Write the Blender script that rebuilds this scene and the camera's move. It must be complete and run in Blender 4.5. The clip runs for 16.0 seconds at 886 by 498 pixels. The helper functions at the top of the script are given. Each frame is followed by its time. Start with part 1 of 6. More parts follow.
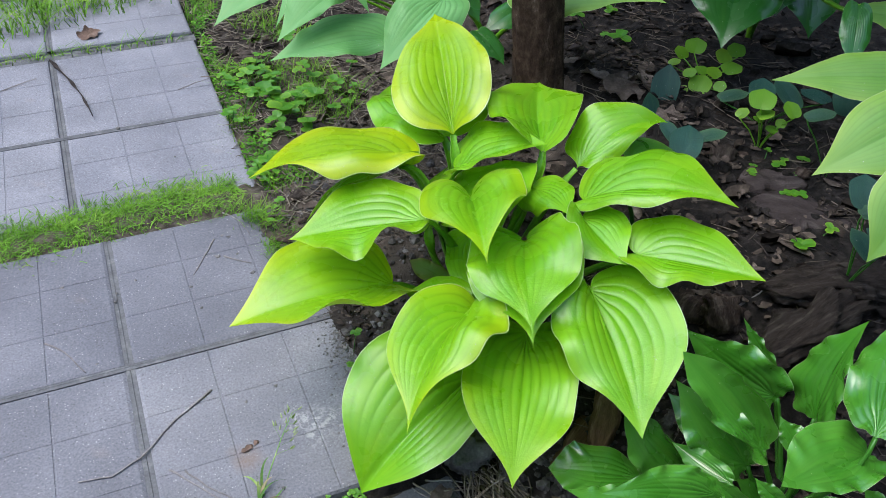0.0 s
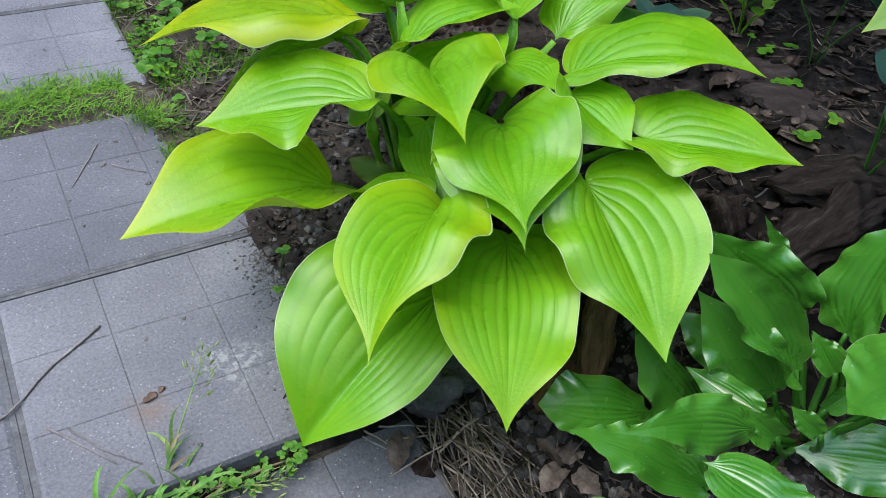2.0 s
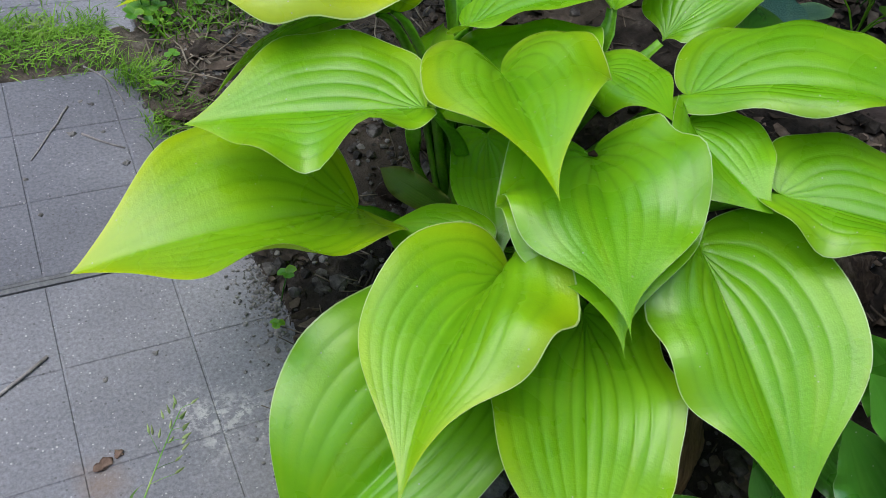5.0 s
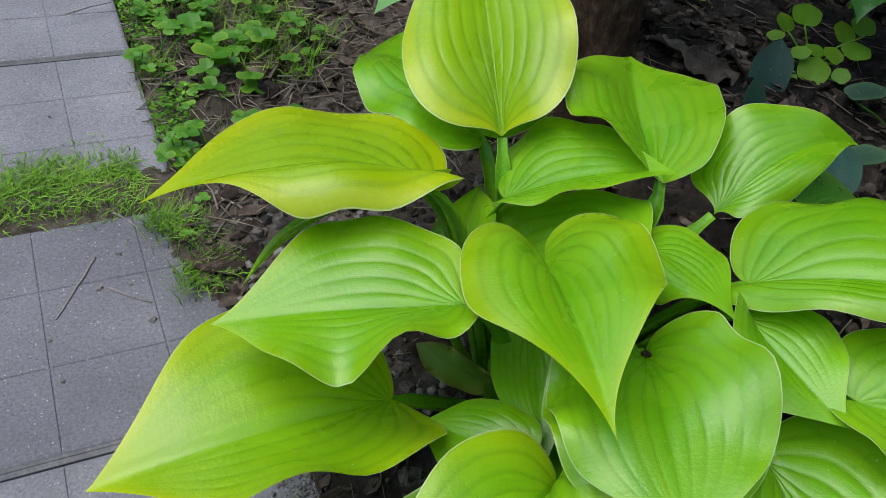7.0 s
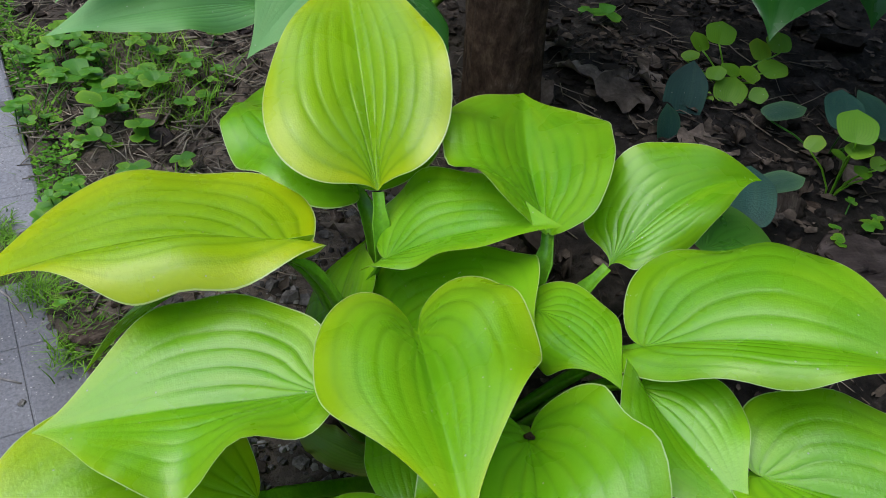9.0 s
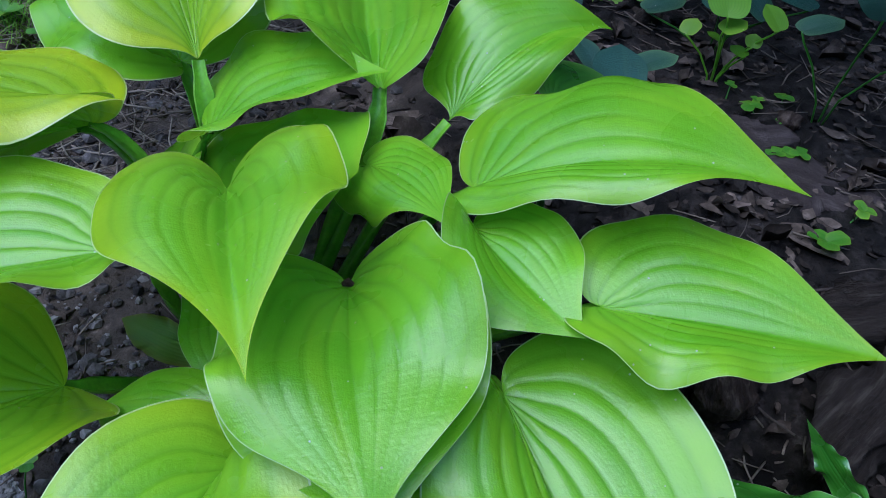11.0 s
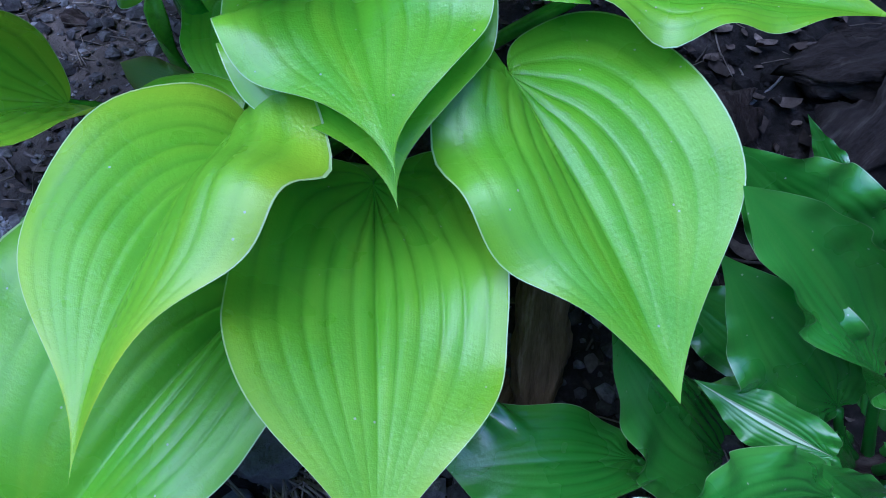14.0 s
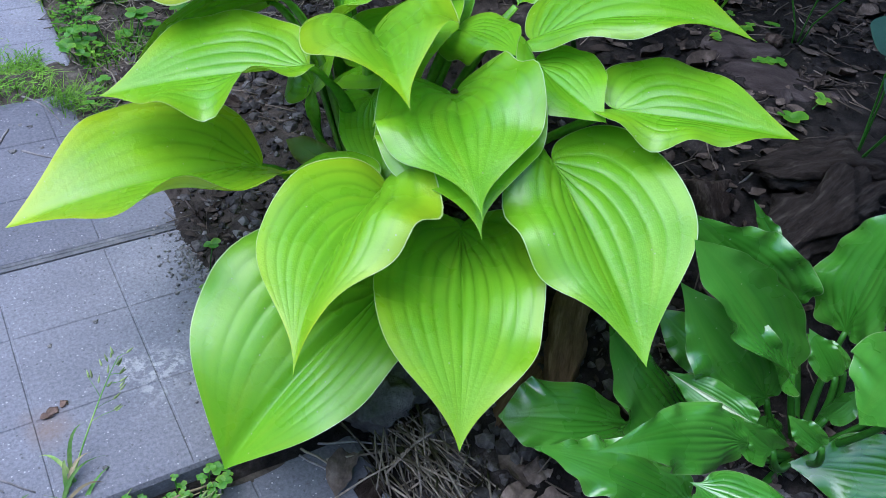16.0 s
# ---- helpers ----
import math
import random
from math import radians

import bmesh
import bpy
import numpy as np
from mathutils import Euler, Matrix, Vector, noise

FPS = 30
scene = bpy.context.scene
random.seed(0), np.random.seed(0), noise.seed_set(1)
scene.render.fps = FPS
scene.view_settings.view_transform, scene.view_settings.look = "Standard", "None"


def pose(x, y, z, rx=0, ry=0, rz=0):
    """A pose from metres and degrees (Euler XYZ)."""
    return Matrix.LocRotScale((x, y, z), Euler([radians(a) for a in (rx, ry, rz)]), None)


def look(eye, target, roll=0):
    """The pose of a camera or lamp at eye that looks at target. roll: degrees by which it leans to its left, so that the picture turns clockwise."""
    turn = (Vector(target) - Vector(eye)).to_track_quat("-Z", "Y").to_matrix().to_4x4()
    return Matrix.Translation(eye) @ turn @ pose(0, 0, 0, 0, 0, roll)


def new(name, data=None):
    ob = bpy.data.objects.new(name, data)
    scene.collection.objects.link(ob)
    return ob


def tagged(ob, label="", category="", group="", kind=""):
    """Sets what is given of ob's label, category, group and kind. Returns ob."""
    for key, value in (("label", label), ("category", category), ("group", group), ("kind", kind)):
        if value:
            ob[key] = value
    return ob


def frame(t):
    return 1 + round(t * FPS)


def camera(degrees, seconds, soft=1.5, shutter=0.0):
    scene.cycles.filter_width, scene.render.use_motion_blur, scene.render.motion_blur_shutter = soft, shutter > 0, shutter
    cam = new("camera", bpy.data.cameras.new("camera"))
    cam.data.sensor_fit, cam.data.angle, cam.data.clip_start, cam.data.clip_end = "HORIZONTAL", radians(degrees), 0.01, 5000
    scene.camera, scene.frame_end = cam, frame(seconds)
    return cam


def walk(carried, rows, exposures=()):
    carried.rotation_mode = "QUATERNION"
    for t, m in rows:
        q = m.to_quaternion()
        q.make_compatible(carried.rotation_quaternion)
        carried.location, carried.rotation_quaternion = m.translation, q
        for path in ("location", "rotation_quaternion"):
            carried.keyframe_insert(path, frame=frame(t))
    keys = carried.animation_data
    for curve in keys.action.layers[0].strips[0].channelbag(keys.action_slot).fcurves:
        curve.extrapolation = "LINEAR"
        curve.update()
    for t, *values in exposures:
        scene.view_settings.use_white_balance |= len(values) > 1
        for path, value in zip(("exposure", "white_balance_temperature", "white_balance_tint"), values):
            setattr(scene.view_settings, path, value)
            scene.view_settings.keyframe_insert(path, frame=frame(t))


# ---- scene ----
cam = camera(55.3, 16.0, soft=0.6)
PATH = [
    (0, (0.058, -0.866, 0.817), (0.698, 0.568, -0.422), 1.7),
    (0.5, (0.04, -0.859, 0.765), (0.844, 0.501, -0.461), 4.5),
    (1, (0.033, -0.848, 0.724), (0.874, 0.496, -0.496), 5.7),
    (1.5, (0.047, -0.795, 0.681), (0.89, 0.546, -0.539), 5.6),
    (2, (0.066, -0.731, 0.651), (0.881, 0.522, -0.677), 6.4),
    (2.5, (0.09, -0.695, 0.6), (0.859, 0.462, -0.838), 7.3),
    (3, (0.119, -0.661, 0.572), (0.863, 0.425, -0.934), 7.9),
    (3.5, (0.136, -0.618, 0.55), (0.863, 0.44, -0.984), 8.4),
    (4, (0.135, -0.574, 0.57), (0.867, 0.49, -0.957), 8.7),
    (4.5, (0.126, -0.557, 0.58), (0.888, 0.522, -0.921), 11.7),
    (5, (0.123, -0.539, 0.583), (0.915, 0.613, -0.846), 12.5),
    (5.2, (0.125, -0.529, 0.581), (0.907, 0.654, -0.83), 12.1),
    (7.3, (0.15, -0.445, 0.622), (0.912, 0.847, -0.701), 9.5),
    (7.5, (0.15, -0.437, 0.625), (0.919, 0.854, -0.695), 9.6),
    (8, (0.169, -0.417, 0.636), (0.951, 0.895, -0.654), 9.1),
    (8.5, (0.196, -0.414, 0.625), (0.994, 0.9, -0.654), 8.4),
    (9, (0.235, -0.425, 0.611), (1.078, 0.854, -0.676), 8.3),
    (9.5, (0.261, -0.436, 0.588), (1.201, 0.783, -0.689), 10.3),
    (9.7, (0.267, -0.439, 0.58), (1.22, 0.768, -0.7), 10.4),
    (11.8, (0.301, -0.506, 0.501), (1.219, 0.697, -0.807), 5.2),
    (12, (0.296, -0.509, 0.495), (1.205, 0.663, -0.848), 5.3),
    (12.5, (0.28, -0.516, 0.473), (1.187, 0.63, -0.892), 5.7),
    (13, (0.278, -0.528, 0.441), (1.184, 0.584, -0.953), 6.7),
    (13.5, (0.279, -0.537, 0.439), (1.181, 0.546, -0.981), 7.3),
    (14, (0.249, -0.55, 0.443), (1.153, 0.528, -0.979), 7.4),
    (14.5, (0.207, -0.57, 0.464), (1.117, 0.533, -0.934), 7.9),
    (15, (0.171, -0.61, 0.506), (1.088, 0.531, -0.857), 8.6),
    (15.5, (0.134, -0.651, 0.545), (1.063, 0.521, -0.784), 9.5),
    (16, (0.119, -0.687, 0.576), (1.0, 0.543, -0.732), 7.8),
]
TONE = [(0, 1.4, 6350, 9), (1.5, 1.31, 6350, 9), (3, 1.21, 6350, 9), (5, 1.0, 6600, 7), (7.5, 0.94, 6750, 8), (9, 0.92, 6550, 8), (9.7, 0.91, 6150, 8), (12, 1.06, 4560, 23), (13, 1.04, 4400, 24), (14, 1.07, 4430, 23), (15, 1.24, 4780, 19), (16, 1.36, 5450, 14)]
walk(cam, [(t, look(eye, target, roll)) for t, eye, target, roll in PATH], TONE)

# world and light: bright shade under a soft, high sky
world = bpy.data.worlds.new("sky")
scene.world = world
world.use_nodes = True
_n = world.node_tree.nodes
_sky = _n.new("ShaderNodeTexSky")
_sky.sky_type = "NISHITA"
_sky.sun_disc = False
_sky.sun_elevation = radians(76)
_sky.sun_rotation = radians(285)
_sky.air_density, _sky.dust_density = 1.0, 1.6
world.node_tree.links.new(_sky.outputs[0], _n["Background"].inputs[0])
_n["Background"].inputs[1].default_value = 0.15
_sun = bpy.data.lights.new("sun", "SUN")
_sun.energy, _sun.angle, _sun.color = 1.12, radians(56), (1.0, 0.98, 0.95)
sun = new("sun", _sun)
sun.matrix_world = look((-1.5, 0.45, 3.8), (0.45, 0.1, 0))


# ---- materials ----
def material(name):
    m = bpy.data.materials.new(name)
    m.use_nodes = True
    return m, m.node_tree.nodes, m.node_tree.links, m.node_tree.nodes["Principled BSDF"]


def add(nodes, kind, **values):
    n = nodes.new("ShaderNode" + kind)
    for key, value in values.items():
        n.inputs[key].default_value = value
    return n


def ramp(nodes, links, source, stops):
    r = nodes.new("ShaderNodeValToRGB")
    while len(r.color_ramp.elements) < len(stops):
        r.color_ramp.elements.new(0.5)
    for e, (at, colour) in zip(r.color_ramp.elements, stops):
        e.position, e.color = at, (*colour, 1)
    links.new(source, r.inputs[0])
    return r.outputs[0]


def blend(nodes, links, factor, a, b, mode="MIX"):
    m = nodes.new("ShaderNodeMix")
    m.data_type, m.blend_type = "RGBA", mode
    for slot, value in ((m.inputs["Factor"], factor), (m.inputs["A"], a), (m.inputs["B"], b)):
        if isinstance(value, (int, float)):
            slot.default_value = value
        elif isinstance(value, tuple):
            slot.default_value = (*value, 1)
        else:
            links.new(value, slot)
    return m.outputs["Result"]


def maths(nodes, links, operation, a, b=0.0):
    m = nodes.new("ShaderNodeMath")
    m.operation = operation
    for slot, value in zip(m.inputs, (a, b)):
        if isinstance(value, (int, float)):
            slot.default_value = value
        else:
            links.new(value, slot)
    return m.outputs[0]


def bumped(nodes, links, bsdf, height, strength, distance):
    b = add(nodes, "Bump", Strength=strength, Distance=distance)
    links.new(height, b.inputs["Height"])
    links.new(b.outputs[0], bsdf.inputs["Normal"])


def leaf_material(name, green, pale, yellow, rough=0.34, through_share=0.22, blue=0.0, bump=0.35, rim=0.55, gloss=0.6, coat=0.0, stripe=0.0, veins=7):
    """A leaf: UV x runs across (0 and 1 at the margins), UV y from base to tip; the object's colour (red) says how much it has yellowed."""
    m, nodes, links, bsdf = material(name)
    uv = add(nodes, "UVMap")
    split = nodes.new("ShaderNodeSeparateXYZ")
    links.new(uv.outputs[0], split.inputs[0])
    across = maths(nodes, links, "ABSOLUTE", maths(nodes, links, "MULTIPLY_ADD", split.outputs[0], 2.0))
    across.node.inputs[0].links[0].from_node.inputs[2].default_value = -1.0
    geometry = nodes.new("ShaderNodeTexCoord")
    cloud = add(nodes, "TexNoise", Scale=22.0, Detail=3.0)
    links.new(geometry.outputs["Object"], cloud.inputs["Vector"])
    grain = add(nodes, "TexNoise", Scale=420.0, Detail=4.0, Roughness=0.7)
    links.new(geometry.outputs["Object"], grain.inputs["Vector"])
    colour = blend(nodes, links, ramp(nodes, links, cloud.outputs[0], [(0.35, (0, 0, 0)), (0.7, (1, 1, 1))]), green, pale)
    # yellowing gathers at the margin and the tip
    info = nodes.new("ShaderNodeObjectInfo")
    hue = nodes.new("ShaderNodeSeparateColor")
    links.new(info.outputs["Color"], hue.inputs[0])
    margin = maths(nodes, links, "POWER", across, 4.0)
    tip = maths(nodes, links, "POWER", split.outputs[1], 6.0)
    patch = add(nodes, "TexNoise", Scale=13.0, Detail=1.0)
    links.new(geometry.outputs["Object"], patch.inputs["Vector"])
    amount = maths(nodes, links, "ADD", maths(nodes, links, "MULTIPLY", margin, 0.55), maths(nodes, links, "MULTIPLY", tip, 0.5))
    amount = maths(nodes, links, "MULTIPLY", amount, maths(nodes, links, "MULTIPLY", patch.outputs[0], 1.9))
    whole = maths(nodes, links, "MULTIPLY", maths(nodes, links, "POWER", hue.outputs[0], 3.0), 0.3)
    amount = maths(nodes, links, "ADD", maths(nodes, links, "MULTIPLY", maths(nodes, links, "MULTIPLY", amount, hue.outputs[0]), 1.35), whole)
    amount.node.use_clamp = True
    colour = blend(nodes, links, amount, colour, yellow)
    # mottled by age, more along the ribs
    drawn = add(nodes, "Mapping")
    drawn.inputs["Scale"].default_value = (9.0, 2.2, 1.0)
    links.new(uv.outputs[0], drawn.inputs[0])
    apart = nodes.new("ShaderNodeVectorMath")
    apart.operation = "ADD"
    links.new(drawn.outputs[0], apart.inputs[0])
    links.new(info.outputs["Random"], apart.inputs[1])
    mottle = add(nodes, "TexNoise", Scale=1.0, Detail=3.0)
    links.new(apart.outputs[0], mottle.inputs["Vector"])
    colour = blend(nodes, links, maths(nodes, links, "MULTIPLY", ramp(nodes, links, mottle.outputs[0], [(0.48, (0, 0, 0)), (0.7, (1, 1, 1))]), 0.15), colour, yellow)
    # vein pigment and groove shade painted together as deeper green; a thin pale rim
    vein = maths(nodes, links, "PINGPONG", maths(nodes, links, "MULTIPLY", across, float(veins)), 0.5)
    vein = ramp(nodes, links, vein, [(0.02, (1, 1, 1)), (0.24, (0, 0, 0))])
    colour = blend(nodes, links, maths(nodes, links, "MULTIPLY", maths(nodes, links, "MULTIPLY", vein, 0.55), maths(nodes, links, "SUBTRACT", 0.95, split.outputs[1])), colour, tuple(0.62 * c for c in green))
    if stripe:
        white = maths(nodes, links, "LESS_THAN", maths(nodes, links, "ADD", across, maths(nodes, links, "MULTIPLY", patch.outputs[0], 0.2)), stripe)
        colour = blend(nodes, links, maths(nodes, links, "MULTIPLY", white, 0.85), colour, (0.5, 0.6, 0.36))
    edge = maths(nodes, links, "GREATER_THAN", across, 0.99)
    colour = blend(nodes, links, maths(nodes, links, "MULTIPLY", edge, rim), colour, (0.66, 0.74, 0.42))
    # specks of dust
    speck = add(nodes, "TexVoronoi", Scale=150.0)
    links.new(geometry.outputs["Object"], speck.inputs["Vector"])
    dust = maths(nodes, links, "LESS_THAN", speck.outputs["Distance"], 0.085)
    pick = nodes.new("ShaderNodeSeparateColor")
    links.new(speck.outputs["Color"], pick.inputs[0])
    dust = maths(nodes, links, "MULTIPLY", dust, maths(nodes, links, "GREATER_THAN", pick.outputs[0], 0.8))
    colour = blend(nodes, links, maths(nodes, links, "MULTIPLY", dust, 0.7), colour, (0.55, 0.55, 0.45))
    links.new(colour, bsdf.inputs["Base Color"])
    links.new(ramp(nodes, links, cloud.outputs[0], [(0.3, (rough - 0.06,) * 3), (0.75, (rough + 0.1,) * 3)]), bsdf.inputs["Roughness"])
    bsdf.inputs["Specular IOR Level"].default_value = gloss
    bsdf.inputs["Coat Weight"].default_value = coat
    bsdf.inputs["Coat Roughness"].default_value = rough
    cross = add(nodes, "TexWave", Scale=1.0, Distortion=3.0, Detail=2.0)
    cross.bands_direction = "Y"
    stretch = add(nodes, "Mapping")
    stretch.inputs["Scale"].default_value = (3.0, 22.0, 1.0)
    links.new(uv.outputs[0], stretch.inputs[0])
    links.new(stretch.outputs[0], cross.inputs["Vector"])
    veinlet = maths(nodes, links, "PINGPONG", maths(nodes, links, "MULTIPLY", across, 46.0), 0.5)
    veinlet = maths(nodes, links, "MULTIPLY", veinlet, maths(nodes, links, "SUBTRACT", 1.15, split.outputs[1]))
    quilt = add(nodes, "TexNoise", Scale=70.0, Detail=3.0, Roughness=0.6)
    links.new(stretch.outputs[0], quilt.inputs["Vector"])
    quilt.inputs["Scale"].default_value = 2.2
    height = maths(nodes, links, "ADD", grain.outputs[0], maths(nodes, links, "MULTIPLY", cross.outputs[0], 0.03))
    height = maths(nodes, links, "ADD", height, maths(nodes, links, "MULTIPLY", veinlet, 0.2))
    height = maths(nodes, links, "ADD", height, maths(nodes, links, "MULTIPLY", quilt.outputs[0], 0.9))
    bumped(nodes, links, bsdf, height, bump, 0.0006)
    glow = nodes.new("ShaderNodeBsdfTranslucent")
    links.new(blend(nodes, links, 0.35, colour, yellow), glow.inputs[0])
    mix = nodes.new("ShaderNodeMixShader")
    mix.inputs[0].default_value = through_share
    links.new(bsdf.outputs[0], mix.inputs[1])
    links.new(glow.outputs[0], mix.inputs[2])
    links.new(mix.outputs[0], nodes["Material Output"].inputs[0])
    return m


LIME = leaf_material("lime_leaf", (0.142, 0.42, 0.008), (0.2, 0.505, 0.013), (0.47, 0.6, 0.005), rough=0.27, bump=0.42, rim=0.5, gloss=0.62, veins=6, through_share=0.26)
DARK = leaf_material("dark_glossy_leaf", (0.047, 0.225, 0.014), (0.075, 0.29, 0.024), (0.19, 0.4, 0.04), rough=0.27, gloss=1.0, coat=0.7, through_share=0.14, bump=0.3, rim=0.35)
STRIPED = leaf_material("striped_leaf", (0.047, 0.215, 0.014), (0.075, 0.28, 0.024), (0.16, 0.36, 0.04), rough=0.3, gloss=0.8, through_share=0.14, bump=0.2, rim=0.2, stripe=0.2)
BLUE = leaf_material("blue_green_leaf", (0.12, 0.36, 0.085), (0.165, 0.43, 0.125), (0.26, 0.46, 0.1), rough=0.5, through_share=0.2)
PALE = leaf_material("pale_green_leaf", (0.11, 0.3, 0.04), (0.16, 0.36, 0.07), (0.3, 0.46, 0.04), rough=0.5, through_share=0.22, bump=0.15)
WEED = leaf_material("weed_leaf", (0.05, 0.215, 0.01), (0.085, 0.29, 0.018), (0.28, 0.48, 0.02), rough=0.45, through_share=0.25, rim=0.0)
WORN = leaf_material("reddish_leaf", (0.1, 0.26, 0.02), (0.14, 0.3, 0.03), (0.26, 0.16, 0.05), rough=0.45, through_share=0.15, rim=0.0)
JENNY = leaf_material("yellow_green_leaf", (0.11, 0.29, 0.012), (0.15, 0.35, 0.02), (0.25, 0.4, 0.02), rough=0.45, through_share=0.25, rim=0.0)
HANGING = leaf_material("deep_green_leaf", (0.026, 0.135, 0.018), (0.04, 0.17, 0.028), (0.10, 0.28, 0.02), rough=0.24, through_share=0.06, bump=0.12, rim=0.2)
TEAL = leaf_material("teal_leaf", (0.012, 0.052, 0.04), (0.022, 0.08, 0.062), (0.1, 0.2, 0.08), rough=0.45, through_share=0.1, bump=1.0, rim=0.0, gloss=0.4)


def plain(name, stops, scale, rough=0.8, bump=0.6, depth=0.002, fine=300.0, vary=0.0, detail=6.0, stretch=None, gloss=0.12):
    """A dull natural surface: a colour ramp over noise, fine relief, and a difference from piece to piece."""
    m, nodes, links, bsdf = material(name)
    tc = nodes.new("ShaderNodeTexCoord")
    where = tc.outputs["Object"]
    if stretch:
        mp = add(nodes, "Mapping")
        mp.inputs["Scale"].default_value = stretch
        links.new(where, mp.inputs[0])
        where = mp.outputs[0]
    coarse = add(nodes, "TexNoise", Scale=scale, Detail=detail, Roughness=0.65)
    links.new(where, coarse.inputs["Vector"])
    grain = add(nodes, "TexNoise", Scale=fine, Detail=5.0, Roughness=0.7)
    links.new(where, grain.inputs["Vector"])
    colour = ramp(nodes, links, coarse.outputs[0], stops)
    colour = blend(nodes, links, 0.5, colour, ramp(nodes, links, grain.outputs[0], [(0.3, (0.45,) * 3), (0.7, (1.25,) * 3)]), "MULTIPLY")
    if vary:
        info = nodes.new("ShaderNodeObjectInfo")
        geo = nodes.new("ShaderNodeNewGeometry")
        r = maths(nodes, links, "FRACT", maths(nodes, links, "ADD", info.outputs["Random"], geo.outputs["Random Per Island"]))
        shift = ramp(nodes, links, r, [(0.0, (1 - vary,) * 3), (1.0, (1 + vary,) * 3)])
        colour = blend(nodes, links, 1.0, colour, shift, "MULTIPLY")
    links.new(colour, bsdf.inputs["Base Color"])
    bsdf.inputs["Roughness"].default_value = rough
    bsdf.inputs["Specular IOR Level"].default_value = gloss
    bumped(nodes, links, bsdf, maths(nodes, links, "ADD", coarse.outputs[0], maths(nodes, links, "MULTIPLY", grain.outputs[0], 0.5)), bump, depth)
    return m


SOIL = plain("dark_soil", [(0.38, (0.005, 0.0043, 0.0038)), (0.52, (0.018, 0.0148, 0.0126)), (0.62, (0.042, 0.035, 0.031)), (0.76, (0.15, 0.13, 0.115))], 34.0, 0.78, 1.0, 0.007, 240.0, gloss=0.2)

def dry_earth():
    """Pale dry patches on the earth beside the path."""
    nodes, links = SOIL.node_tree.nodes, SOIL.node_tree.links
    bsdf = nodes["Principled BSDF"]
    dark = bsdf.inputs["Base Color"].links[0].from_socket
    geo = nodes.new("ShaderNodeNewGeometry")
    far = nodes.new("ShaderNodeVectorMath")
    far.operation = "DISTANCE"
    links.new(geo.outputs["Position"], far.inputs[0])
    far.inputs[1].default_value = (0.36, 0.45, 0.0)
    cloud = add(nodes, "TexNoise", Scale=7.0, Detail=6.0, Roughness=0.7)
    links.new(geo.outputs["Position"], cloud.inputs["Vector"])
    reach = maths(nodes, links, "ADD", far.outputs["Value"], maths(nodes, links, "MULTIPLY", cloud.outputs[0], 0.7))
    dry = ramp(nodes, links, reach, [(0.55, (0.95,) * 3), (0.95, (0.0,) * 3)])  # dry patch
    tint = blend(nodes, links, 1.0, dark, (4.2, 3.8, 3.4), "MULTIPLY")
    tint = blend(nodes, links, 0.5, tint, (0.16, 0.133, 0.106))
    links.new(blend(nodes, links, dry, dark, tint), bsdf.inputs["Base Color"])


dry_earth()
BARK = plain("bark_chip", [(0.3, (0.016, 0.011, 0.009)), (0.5, (0.06, 0.043, 0.034)), (0.7, (0.18, 0.14, 0.115))], 30.0, 0.85, 1.0, 0.006, 200.0, 0.5, 8.0, (1, 4, 1))
TRUNK = plain("trunk_bark", [(0.32, (0.026, 0.016, 0.01)), (0.5, (0.075, 0.048, 0.031)), (0.62, (0.13, 0.088, 0.06)), (0.75, (0.3, 0.24, 0.19))], 70.0, 0.9, 1.0, 0.008, 420.0, 0.0, 8.0, (1, 1, 0.6))
STRAW = plain("dry_straw", [(0.3, (0.055, 0.045, 0.036)), (0.6, (0.155, 0.13, 0.103)), (0.8, (0.36, 0.31, 0.25))], 30.0, 0.8, 0.3, 0.001, 300.0, 0.7)
PILE_STRAW = plain("coarse_straw", [(0.3, (0.12, 0.1, 0.075)), (0.6, (0.24, 0.21, 0.165)), (0.8, (0.42, 0.37, 0.3))], 30.0, 0.8, 0.3, 0.001, 300.0, 0.5)
TWIG = plain("grey_twig", [(0.3, (0.03, 0.024, 0.02)), (0.6, (0.08, 0.066, 0.058)), (0.8, (0.18, 0.155, 0.14))], 60.0, 0.85, 0.6, 0.001, 400.0, 0.3)
PALE_TWIG = plain("pale_twig", [(0.3, (0.14, 0.13, 0.125)), (0.6, (0.27, 0.25, 0.24)), (0.8, (0.42, 0.4, 0.38))], 60.0, 0.85, 0.6, 0.001, 400.0, 0.3)
DEADLEAF = plain("dry_leaf", [(0.3, (0.06, 0.045, 0.037)), (0.55, (0.15, 0.118, 0.096)), (0.8, (0.3, 0.25, 0.21))], 40.0, 0.8, 0.6, 0.001, 300.0, 0.4)
ROCK = plain("stone", [(0.3, (0.075, 0.071, 0.068)), (0.55, (0.15, 0.142, 0.136)), (0.75, (0.26, 0.247, 0.235))], 40.0, 0.85, 1.0, 0.004, 300.0, 0.25)
CRUMB = plain("stone_crumb", [(0.3, (0.13, 0.125, 0.12)), (0.6, (0.22, 0.21, 0.2)), (0.8, (0.34, 0.325, 0.31))], 90.0, 0.9, 0.5, 0.001, 400.0, 0.3)
GRASS = plain("grass_blade", [(0.3, (0.065, 0.18, 0.014)), (0.55, (0.155, 0.33, 0.03)), (0.8, (0.37, 0.43, 0.11))], 14.0, 0.5, 0.1, 0.0005, 200.0, 0.35)
